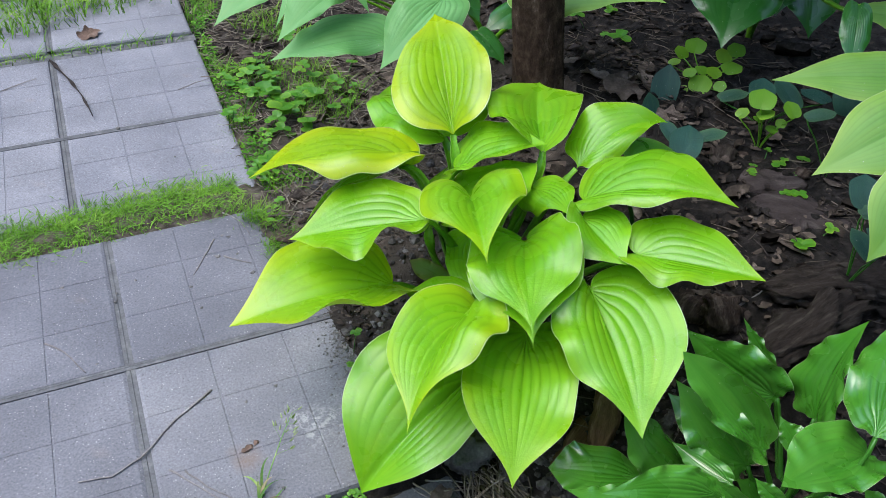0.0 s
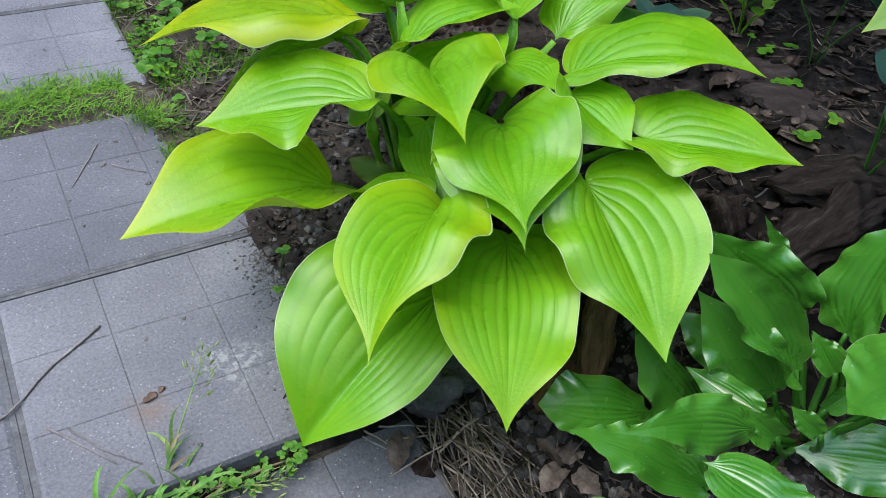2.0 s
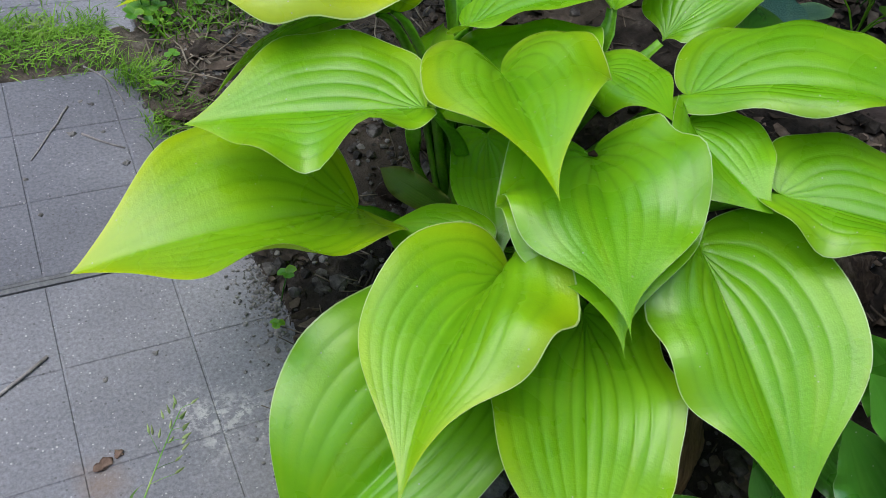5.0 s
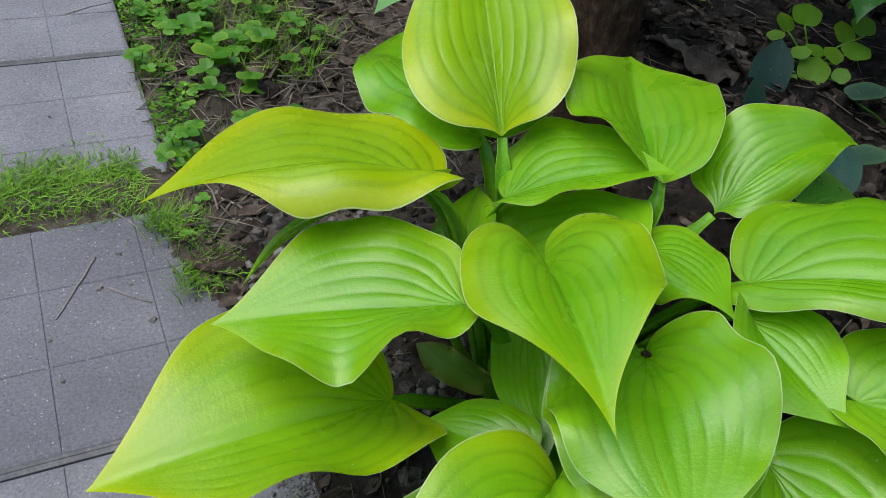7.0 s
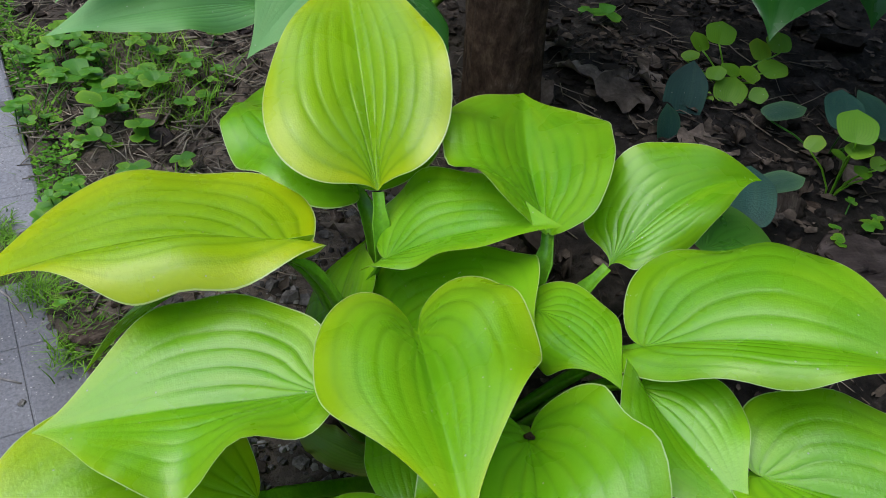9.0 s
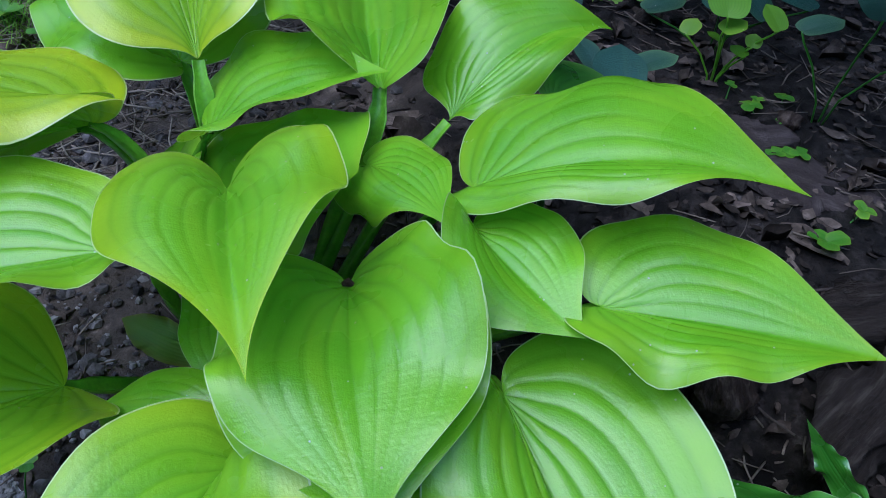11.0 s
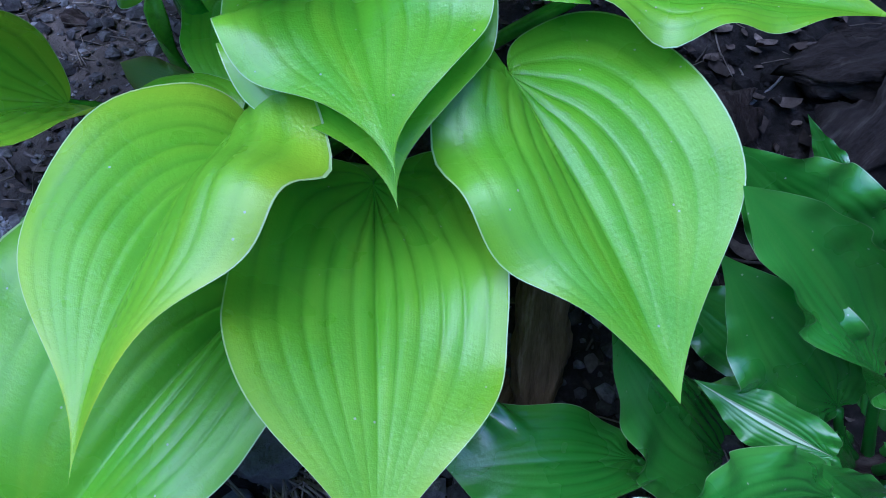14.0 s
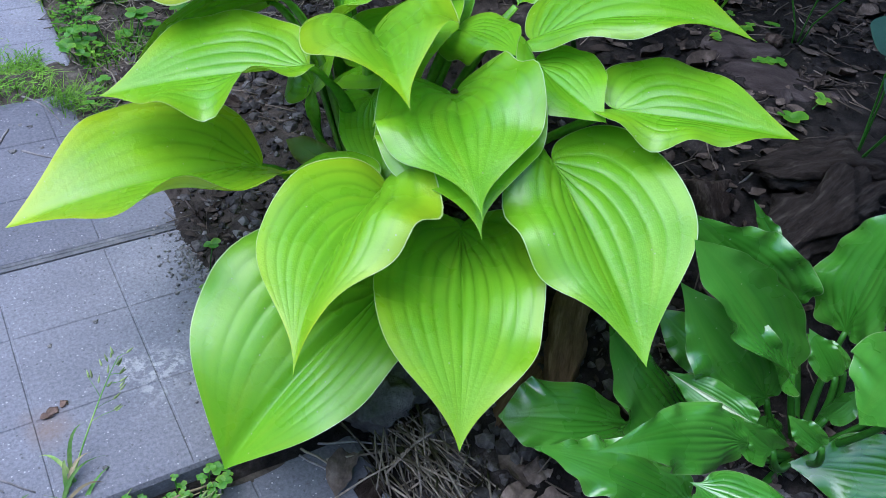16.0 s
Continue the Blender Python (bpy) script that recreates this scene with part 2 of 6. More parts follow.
DRYBLADE = plain("dead_grass_blade", [(0.3, (0.18, 0.15, 0.08)), (0.6, (0.36, 0.3, 0.17)), (0.8, (0.5, 0.45, 0.3))], 14.0, 0.6, 0.1, 0.0005, 200.0, 0.4)
CREEPER = plain("creeping_weed_leaf", [(0.3, (0.04, 0.14, 0.012)), (0.55, (0.1, 0.27, 0.02)), (0.8, (0.24, 0.4, 0.05))], 20.0, 0.5, 0.1, 0.0005, 200.0, 0.4)
SPIKELET = plain("grass_spikelet", [(0.3, (0.14, 0.25, 0.05)), (0.7, (0.38, 0.44, 0.2))], 60.0, 0.6, 0.1, 0.0005, 200.0, 0.3)
CLUMP = plain("meadow_grass_blade", [(0.3, (0.06, 0.17, 0.03)), (0.52, (0.14, 0.3, 0.06)), (0.72, (0.38, 0.42, 0.15))], 22.0, 0.45, 0.1, 0.0005, 200.0, 0.5)
STEM = plain("green_stem", [(0.3, (0.09, 0.25, 0.014)), (0.5, (0.15, 0.39, 0.017)), (0.75, (0.24, 0.5, 0.028))], 30.0, 0.35, 0.2, 0.0006, 300.0, gloss=0.4)
DARKSTEM = plain("dark_green_stem", [(0.3, (0.03, 0.14, 0.012)), (0.7, (0.06, 0.22, 0.02))], 30.0, 0.35, 0.2, 0.0006, 300.0, gloss=0.4)


def slab_material():
    m, nodes, links, bsdf = material("grey_concrete")
    tc = nodes.new("ShaderNodeTexCoord")
    geo = nodes.new("ShaderNodeNewGeometry")
    info = nodes.new("ShaderNodeObjectInfo")
    big = add(nodes, "TexNoise", Scale=6.0, Detail=4.0)
    links.new(geo.outputs["Position"], big.inputs["Vector"])
    grain = add(nodes, "TexNoise", Scale=330.0, Detail=5.0, Roughness=0.75)
    links.new(geo.outputs["Position"], grain.inputs["Vector"])
    colour = ramp(nodes, links, big.outputs[0], [(0.3, (0.165, 0.167, 0.179)), (0.55, (0.222, 0.224, 0.238)), (0.75, (0.29, 0.291, 0.302))])
    colour = blend(nodes, links, 0.7, colour, ramp(nodes, links, grain.outputs[0], [(0.33, (0.5,) * 3), (0.67, (1.4,) * 3)]), "MULTIPLY")
    tone = ramp(nodes, links, info.outputs["Random"], [(0.0, (0.9, 0.9, 0.92)), (1.0, (1.06, 1.05, 1.04))])
    colour = blend(nodes, links, 1.0, colour, tone, "MULTIPLY")
    # the object's colour carries the shade painted for its row
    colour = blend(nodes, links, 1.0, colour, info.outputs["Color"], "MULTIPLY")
    # white grit, rust marks and pale lime bloom
    grit = add(nodes, "TexVoronoi", Scale=330.0)
    links.new(geo.outputs["Position"], grit.inputs["Vector"])
    pick = nodes.new("ShaderNodeSeparateColor")
    links.new(grit.outputs["Color"], pick.inputs[0])
    dot = maths(nodes, links, "MULTIPLY", maths(nodes, links, "LESS_THAN", grit.outputs["Distance"], maths(nodes, links, "MULTIPLY", pick.outputs[1], 0.3)), maths(nodes, links, "GREATER_THAN", pick.outputs[0], 0.74))
    colour = blend(nodes, links, maths(nodes, links, "MULTIPLY", dot, 0.6), colour, (0.55, 0.54, 0.52))
    # dark specks and pores
    pore = add(nodes, "TexVoronoi", Scale=210.0)
    links.new(geo.outputs["Position"], pore.inputs["Vector"])
    chosen = nodes.new("ShaderNodeSeparateColor")
    links.new(pore.outputs["Color"], chosen.inputs[0])
    hole = maths(nodes, links, "MULTIPLY", maths(nodes, links, "LESS_THAN", pore.outputs["Distance"], 0.2), maths(nodes, links, "GREATER_THAN", chosen.outputs[0], 0.8))
    colour = blend(nodes, links, maths(nodes, links, "MULTIPLY", hole, 0.6), colour, (0.06, 0.058, 0.055))
    stain = add(nodes, "TexNoise", Scale=9.0, Detail=3.0)
    links.new(tc.outputs["Object"], stain.inputs["Vector"])
    rust = ramp(nodes, links, stain.outputs[0], [(0.66, (0, 0, 0)), (0.78, (1, 1, 1))])
    colour = blend(nodes, links, maths(nodes, links, "MULTIPLY", rust, 0.25), colour, (0.3, 0.22, 0.15))
    # a splash of dried lime near the bed
    spot = nodes.new("ShaderNodeVectorMath")
    spot.operation = "DISTANCE"
    wob = add(nodes, "TexNoise", Scale=26.0, Detail=6.0, Roughness=0.7)
    links.new(geo.outputs["Position"], wob.inputs["Vector"])
    links.new(geo.outputs["Position"], spot.inputs[0])
    spot.inputs[1].default_value = (0.204, -0.178, 0.0)
    reach = maths(nodes, links, "ADD", spot.outputs["Value"], maths(nodes, links, "MULTIPLY", wob.outputs[0], 0.13))
    lime_mark = ramp(nodes, links, reach, [(0.075, (1, 1, 1)), (0.11, (0, 0, 0))])
    crust = add(nodes, "TexNoise", Scale=120.0, Detail=6.0, Roughness=0.75)
    links.new(geo.outputs["Position"], crust.inputs["Vector"])
    spotty = ramp(nodes, links, crust.outputs[0], [(0.48, (0.05,) * 3), (0.57, (1,) * 3)])
    colour = blend(nodes, links, maths(nodes, links, "MULTIPLY", maths(nodes, links, "MULTIPLY", lime_mark, spotty), 0.85), colour, (0.5, 0.49, 0.48))
    # a rust mark running off a shard
    mark = nodes.new("ShaderNodeVectorMath")
    mark.operation = "DISTANCE"
    links.new(geo.outputs["Position"], mark.inputs[0])
    mark.inputs[1].default_value = (0.108, -0.204, 0.0)
    seep = maths(nodes, links, "ADD", mark.outputs["Value"], maths(nodes, links, "MULTIPLY", wob.outputs[0], 0.05))
    seep = ramp(nodes, links, seep, [(0.025, (1, 1, 1)), (0.05, (0, 0, 0))])
    colour = blend(nodes, links, maths(nodes, links, "MULTIPLY", seep, 0.55), colour, (0.2, 0.13, 0.085))
    # large damp and dusty clouds
    damp = add(nodes, "TexNoise", Scale=2.6, Detail=5.0, Roughness=0.6)
    links.new(geo.outputs["Position"], damp.inputs["Vector"])
    colour = blend(nodes, links, 1.0, colour, ramp(nodes, links, damp.outputs[0], [(0.3, (0.9, 0.9, 0.92)), (0.7, (1.05, 1.04, 1.03))]), "MULTIPLY")
    links.new(colour, bsdf.inputs["Base Color"])
    bsdf.inputs["Roughness"].default_value = 0.75
    bumped(nodes, links, bsdf, grain.outputs[0], 0.45, 0.0012)
    return m


CLOD = plain("earth_clod", [(0.35, (0.026, 0.023, 0.022)), (0.52, (0.07, 0.064, 0.06)), (0.7, (0.17, 0.158, 0.15))], 60.0, 0.8, 1.0, 0.003, 300.0, 0.5, gloss=0.25)
LITTER = plain("leaf_litter", [(0.3, (0.022, 0.017, 0.013)), (0.55, (0.07, 0.055, 0.044)), (0.8, (0.22, 0.18, 0.15))], 50.0, 0.85, 0.6, 0.001, 300.0, 0.75)
SLAB = slab_material()
SAND = plain("dusty_soil", [(0.3, (0.045, 0.037, 0.029)), (0.5, (0.09, 0.076, 0.06)), (0.72, (0.19, 0.165, 0.135))], 60.0, 0.95, 1.0, 0.003, 300.0)
MORTAR = plain("grey_mortar", [(0.3, (0.11, 0.112, 0.117)), (0.55, (0.155, 0.157, 0.162)), (0.75, (0.25, 0.247, 0.24))], 40.0, 0.85, 0.6, 0.001, 300.0)


# ---- building helpers ----
def link_mesh(name, verts, faces, mat, parent=None, label="", uvs=None, smooth=True):
    me = bpy.data.meshes.new(name)
    me.from_pydata([tuple(v) for v in verts], [], faces)
    if uvs is not None:
        layer = me.uv_layers.new(name="UVMap")
        index = np.empty(len(me.loops), dtype=np.int32)
        me.loops.foreach_get("vertex_index", index)
        layer.data.foreach_set("uv", np.asarray(uvs, dtype=np.float32)[index].ravel())
    me.materials.append(mat)
    if smooth:
        me.polygons.foreach_set("use_smooth", [True] * len(me.polygons))
    ob = new(name, me)
    ob.parent = parent
    if label:
        ob["label"] = label
    return ob


def bezier(p, t):
    t = np.asarray(t)[:, None]
    p = np.asarray(p, float)
    return (1 - t) ** 3 * p[0] + 3 * (1 - t) ** 2 * t * p[1] + 3 * (1 - t) * t * t * p[2] + t ** 3 * p[3]


def half_outline(lobe, ym, acum, n):
    """Half a heart-shaped blade, from the sinus round the lobe to the tip, as (width, length) in units of its size."""
    t = np.linspace(0, 1, n + 1)
    a = bezier([(0, 0), (0.03, -0.7 * lobe), (0.2, -lobe), (0.45, -lobe)], t)
    b = bezier([(0.45, -lobe), (0.82, -lobe), (1, ym - 0.6 * (ym + lobe)), (1, ym)], t)
    c = bezier([(1, ym), (1, ym + 0.42 * (1 - ym)), (acum, 1 - 0.42 * (1 - ym)), (0, 1)], np.linspace(0, 1, 2 * n + 1))
    return np.concatenate([a, b[1:], c[1:]])


def blade_surface(x, y, base, tip, bulge, side, roll, twist, wl, wr, fold, curl, wave, tipfold):
    """Points of a bent blade: x metres across from the midrib, y along it in units of its length."""
    base, tip = np.array(base, float), np.array(tip, float)
    axis = tip - base
    size = np.linalg.norm(axis)
    axis = axis / size
    s0 = np.cross(axis, (0, 0, 1.0))
    s0 /= np.linalg.norm(s0)
    n0 = np.cross(s0, axis)
    s = np.cos(roll) * s0 + np.sin(roll) * n0
    n = np.cross(s, axis)
    bend = (base + tip) / 2 + n * bulge * size + s * side * size
    y = y[..., None]
    mid = (1 - y) ** 2 * base + 2 * y * (1 - y) * bend + y * y * tip
    mid = np.where(y < 0, base + 2 * y * (bend - base), mid)
    yc = np.clip(y, 0, 1)
    tan = 2 * (1 - yc) * (bend - base) + 2 * yc * (tip - bend)
    tan /= np.linalg.norm(tan, axis=-1, keepdims=True)
    a = twist * (yc - 0.4)
    sv = np.cos(a) * s + np.sin(a) * n
    sv = sv - (sv * tan).sum(-1, keepdims=True) * tan
    sv /= np.linalg.norm(sv, axis=-1, keepdims=True)
    nv = np.cross(sv, tan)
    x = x[..., None]
    r = np.abs(x)
    w = np.where(x < 0, wl, wr) * size
    q = r / w
    near = np.clip(q / 0.1, 0, 1)
    th = (np.where(x < 0, fold[0], fold[1]) * 1.5 * (1 - yc) + tipfold * yc) * near * (2 - near) + np.where(x < 0, curl[0], curl[1]) * q * q
    swing = np.where(x < 0, wave[0], wave[2]) * np.sin(15 * yc) + np.where(x < 0, wave[1], wave[3]) * np.cos(15 * yc)
    swing = size * (r / w) ** 2 * swing * np.clip(4 * (1 - yc), 0, 1)
    return mid + sv * np.sign(x) * r * np.cos(th) + nv * (r * np.sin(th) + swing), nv


def leaf(parent, mat, base, tip, bulge=0.12, side=0.0, roll=0.0, twist=0.0, wl=0.36, wr=0.36, lobe=0.14, ym=0.3, acum=0.22,
         fold=(0.15, 0.15), curl=(-0.3, -0.3), wave=(0, 0, 0, 0), tipfold=0.05, yellow=0.3, veins=7, relief=0.0095, fine=8, rows=17, label="", ruffle=0.0, crimp=34):
    """One blade with arching veins: columns of the mesh follow the veins from the sinus to the tip."""
    out = half_outline(lobe, ym, acum, rows)
    s = np.linspace(0, 1, len(out))
    size = np.linalg.norm(np.array(tip, float) - np.array(base, float))
    v = np.linspace(-1, 1, 2 * veins * fine + 1)
    V, S = np.meshgrid(v, s)
    a = np.abs(V) ** 1.6
    X = V * out[:, :1] * np.where(V < 0, wl, wr) * size
    Y = (1 - a) * (s[:, None] ** 1.25) + a * out[:, 1:]
    P, N = blade_surface(X, Y, base, tip, bulge, side, roll, twist, wl, wr, fold, curl, wave, tipfold)
    # ribs: puffed between sunken veins, fading at the rim and towards the tip
    drift = V + 0.018 * np.sin(7 * S + 9 * size + 2 * np.sign(V)) * np.abs(V)
    puff = np.abs(np.sin(np.pi * veins * np.abs(drift))) ** 0.5 - 0.74
    puff = puff * (1 + 0.3 * np.sin(2.3 * np.floor(veins * np.abs(drift) * 0.999) + 40 * size + np.sign(V)))
    fade = out[:, :1] ** 0.6 * (1 - np.abs(V) ** 3) ** 0.9 * np.clip((1 - S) * 1.35, 0, 1) ** 1.9
    mid = -0.45 * np.exp(-(V * veins * 3.0) ** 2)
    height = (puff + mid) * fade * relief * size
    if ruffle:
        height = height + ruffle * size * np.abs(V) ** 3 * np.sin(S * crimp + 2 * V + size * 90) * np.sin(np.pi * S) ** 1.5
    P = P + N * height[..., None]
    rows_n, cols = V.shape
    faces = []
    for i in range(rows_n - 1):
        for j in range(cols - 1):
            k = i * cols + j
            faces.append((k, k + 1, k + cols + 1, k + cols))
    uvs = np.stack([(V + 1) / 2, S], -1).reshape(-1, 2)
    ob = link_mesh("leaf", P.reshape(-1, 3), faces, mat, parent, label, uvs)
    ob.color = (yellow, 0, 0, 1)
    return ob


def tube(name, points, radii, mat, parent=None, sides=8, groove=0.0, label=""):
    """A tapering tube through points, with rounded section; groove flattens its upper side like a channelled leaf stalk."""
    pts = [Vector(p) for p in points]
    verts, faces = [], []
    for i, (p, r) in enumerate(zip(pts, radii)):
        t = (pts[min(i + 1, len(pts) - 1)] - pts[max(i - 1, 0)]).normalized()
        a = t.cross(Vector((0.13, 0.31, 0.94)))
        a.normalize()
        b = t.cross(a)
        for k in range(sides):
            q = 2 * math.pi * k / sides
            rr = r * (1 - groove * max(0, -math.sin(q)) ** 2)
            verts.append(p + a * (r * math.cos(q)) + b * (rr * math.sin(q)))
    for i in range(len(pts) - 1):
        for k in range(sides):
            j = (k + 1) % sides
            faces.append((i * sides + k, i * sides + j, (i + 1) * sides + j, (i + 1) * sides + k))
    faces.append(tuple(range(sides - 1, -1, -1)))
    faces.append(tuple(range((len(pts) - 1) * sides, len(pts) * sides)))
    return link_mesh(name, verts, faces, mat, parent, label)


def stalk(parent, base, tip, crown, mat, thick=0.0045, rise=0.5, foot=0.0):
    """A petiole from the crown to the foot of a blade, which it meets along the blade's own direction."""
    b, t, c = Vector(base), Vector(tip), Vector(crown)
    way = (t - b).normalized()
    reach = (b - c).length
    c2 = b - way * reach * 0.18 - Vector((0, 0, reach * 0.28))
    c1 = c + Vector((0, 0, reach * rise))
    pts = bezier([c, c1, c2, b], np.linspace(0, 1, 14))
    return tube("petiole", pts, [thick * (1.25 - 0.5 * i / 13) for i in range(14)], mat, parent, 8, 0.5)


def empty(name, at=(0, 0, 0), **tags):
    ob = new(name)
    ob.location = at
    bpy.context.view_layer.update()
    return tagged(ob, **tags)


# ---- ground ----
def edge_x(y):
    """Where the paving ends and the bed begins."""
    if y > 0.33:
        return 0.255
    if y > -0.29:
        return 0.27 - 0.05 * math.exp(-((y - 0.22) / 0.1) ** 2) - 0.045 * math.exp(-((y + 0.24) / 0.08) ** 2)
    return 0.33


def smooth(u):
    u = min(max(u, 0.0), 1.0)
    return u * u * (3 - 2 * u)


def mound(x, y):
    """The bed rises gently away from the path."""
    return 0.115 * smooth((x - 0.35) / 0.55) * smooth((y + 0.62) / 0.32)


def soil_height(x, y):
    d = x - edge_x(y) - 0.02 * noise.noise((x * 9, y * 9, 4))
    level = 0.0 if y > -0.3 else -0.026
    rise = min(max(d / 0.12, 0), 1) * (0.012 if y > -0.3 else 0.03) + (0.006 if d > 0 else 0)
    if d < -0.015:
        return level - (0.012 if 0.28 < y < 0.35 else 0.022)
    rough = 0.006 * noise.fractal((x * 26, y * 26, 1), 0.6, 2.1, 5) + 0.010 * noise.noise((x * 7, y * 7, 2))
    drop = min(max((d + 0.015) / 0.03, 0), 1)
    return level + mound(x, y) + (rise + rough * min(max(d / 0.05, 0.25), 1)) * drop - 0.03 * (1 - drop)


def ground():
    xs = np.concatenate([-np.geomspace(60, 0.5, 14), np.arange(-0.45, 1.7, 0.0085), np.geomspace(1.75, 60, 16)])
    ys = np.concatenate([-np.geomspace(60, 0.9, 14), np.arange(-0.85, 1.75, 0.0085), np.geomspace(1.8, 60, 16)])
    verts = [(x, y, soil_height(x, y)) for y in ys for x in xs]
    w = len(xs)
    faces = [(j * w + i, j * w + i + 1, (j + 1) * w + i + 1, (j + 1) * w + i) for j in range(len(ys) - 1) for i in range(w - 1)]
    return tagged(link_mesh("ground", verts, faces, SOIL), "dark crumbly garden soil with litter beside the path", "soil", kind="structure")


ground()


# ---- paving ----
def slab_mesh(wx, wy, seed, deep=0.045):
    """A concrete slab: three by three pads parted by shallow scored lines, with a wide chamfer round the edge."""
    rng = random.Random(seed)
    verts, faces = [], []

    def lines(w):
        g = 0.0007
        cuts = [0, 0.0062, 0.0105]
        for k in (1, 2):
            c = w * k / 3
            cuts += [c - 2.2 * g, c - g, c + g, c + 2.2 * g]
        return cuts + [w - 0.0105, w - 0.0062, w]

    lx, ly = lines(wx), lines(wy)

    def low(k):
        return {0: 0.0055, 13: 0.0055, 1: 0.0018, 12: 0.0018}.get(k, 0.001 if k in (4, 5, 8, 9) else 0.0)

    for j, y in enumerate(ly):
        for i, x in enumerate(lx):
            chip = 0.0012 * rng.random() if (i in (0, 13) or j in (0, 13)) else 0
            inset = 0.0042
            verts.append((min(max(x, inset), wx - inset), min(max(y, inset), wy - inset), -max(low(i), low(j)) - chip))
    n = len(lx)
    for j in range(n - 1):
        for i in range(n - 1):
            faces.append((j * n + i, j * n + i + 1, (j + 1) * n + i + 1, (j + 1) * n + i))
    ring = list(range(n)) + [j * n + n - 1 for j in range(1, n)] + [(n - 1) * n + i for i in range(n - 2, -1, -1)] + [j * n for j in range(n - 2, 0, -1)]
    start = len(verts)
    for k in ring:
        verts.append((verts[k][0], verts[k][1], -deep))
    for a in range(len(ring)):
        b = (a + 1) % len(ring)
        faces.append((ring[a], start + a, start + b, ring[b]))
    return verts, faces


pavement = empty("pavement", label="grey concrete garden path of scored square slabs", category="path", kind="structure")


def slab(x, y, z=0.0, wx=0.3, wy=0.3, tilt=(0, 0, 0), seed=0):
    verts, faces = slab_mesh(wx, wy, seed)
    ob = link_mesh("paving_slab", verts, faces, SLAB, pavement, smooth=False)
    ob.matrix_local = pose(x, y, z, *tilt)
    # painted light by row: nearer slabs shaded, lowest also damp, far ones brighter
    row_shade = 0.68 if y < -0.5 else 0.85 if y < 0.2 else 1.12
    ob.color = (row_shade * 0.98, row_shade * 0.99, row_shade * 1.03, 1)
    return ob


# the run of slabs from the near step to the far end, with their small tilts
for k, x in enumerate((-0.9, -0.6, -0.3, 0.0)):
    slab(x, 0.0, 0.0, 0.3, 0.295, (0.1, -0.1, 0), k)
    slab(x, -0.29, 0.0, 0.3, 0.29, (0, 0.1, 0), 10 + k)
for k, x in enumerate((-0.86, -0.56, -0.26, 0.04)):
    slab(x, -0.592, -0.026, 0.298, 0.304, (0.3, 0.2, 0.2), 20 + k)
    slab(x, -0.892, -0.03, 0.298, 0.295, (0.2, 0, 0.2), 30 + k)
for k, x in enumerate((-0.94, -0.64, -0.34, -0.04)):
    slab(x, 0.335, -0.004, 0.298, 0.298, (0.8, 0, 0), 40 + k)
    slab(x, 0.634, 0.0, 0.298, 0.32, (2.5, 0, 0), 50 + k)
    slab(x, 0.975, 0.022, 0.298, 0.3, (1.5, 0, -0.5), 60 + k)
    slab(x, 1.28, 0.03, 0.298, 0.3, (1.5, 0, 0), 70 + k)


def mortar(x0, y0, x1, y1, z0, z1, width=0.012):
    """A strip of mortar in a joint, a little below the slabs."""
    a, b = Vector((x0, y0, z0)), Vector((x1, y1, z1))
    n = 40
    side = (b - a).cross(Vector((0, 0, 1))).normalized() * width / 2
    verts, faces = [], []
    for i in range(n + 1):
        p = a.lerp(b, i / n)
        dip = 0.0006 * noise.noise((p.x * 40, p.y * 40, 3))
        for k, h in ((-1, -0.03), (-1, 0.0), (-0.08, -0.0003), (0, -0.0012), (0.08, -0.0003), (1, 0.0), (1, -0.03)):
            verts.append(p + side * k + Vector((0, 0, h + dip)))
    for i in range(n):
        for k in range(6):
            q = i * 7 + k
            faces.append((q, q + 1, q + 8, q + 7))
    link_mesh("mortar", verts, faces, MORTAR, pavement, "darker grey mortar joint", smooth=False)


mortar(-0.9, 0.002, 0.3, 0.002, -0.002, -0.002)
for x in (-0.6, -0.3, 0.0):
    mortar(x, -0.285, x, -0.004, -0.002, -0.002)
    mortar(x, 0.008, x, 0.29, -0.002, -0.002)
mortar(-0.9, 0.634, 0.258, 0.634, -0.001, -0.001)
for x in (-0.64, -0.34, -0.04):
    mortar(x, 0.34, x, 0.628, -0.005, -0.002)
    mortar(x, 0.64, x, 0.95, -0.001, 0.011)
    mortar(x, 0.978, x, 1.275, 0.02, 0.027)
    mortar(x, 1.282, x, 1.575, 0.028, 0.034)
mortar(-0.9, 0.964, 0.258, 0.964, 0.012, 0.012, 0.034)


def sand_bank():
    """Dusty earth that fills the wide joint and lies in a thin ragged film over the edges of the slabs."""
    verts, faces = [], []
    nx, ny = 190, 44
    for j in range(ny + 1):
        y = 0.278 + 0.15 * j / ny
        for i in range(nx + 1):
            x = -0.62 + 0.885 * i / nx
            mid = 0.335 + 0.010 * math.sin(x * 14)
            lie = math.exp(-((y - mid) / 0.036) ** 2)
            h = -0.008 + 0.0105 * lie + 0.0035 * noise.fractal((x * 30, y * 30, 5), 0.6, 2.1, 4)
            verts.append((x, y, h))
    for j in range(ny):
        for i in range(nx):
            k = j * (nx + 1) + i
            faces.append((k, k + 1, k + nx + 2, k + nx + 1))
    ob = link_mesh("joint_soil", verts, faces, SAND, pavement, "dusty brown earth in the wide joint")
    ob["kind"] = "stuff"


sand_bank()


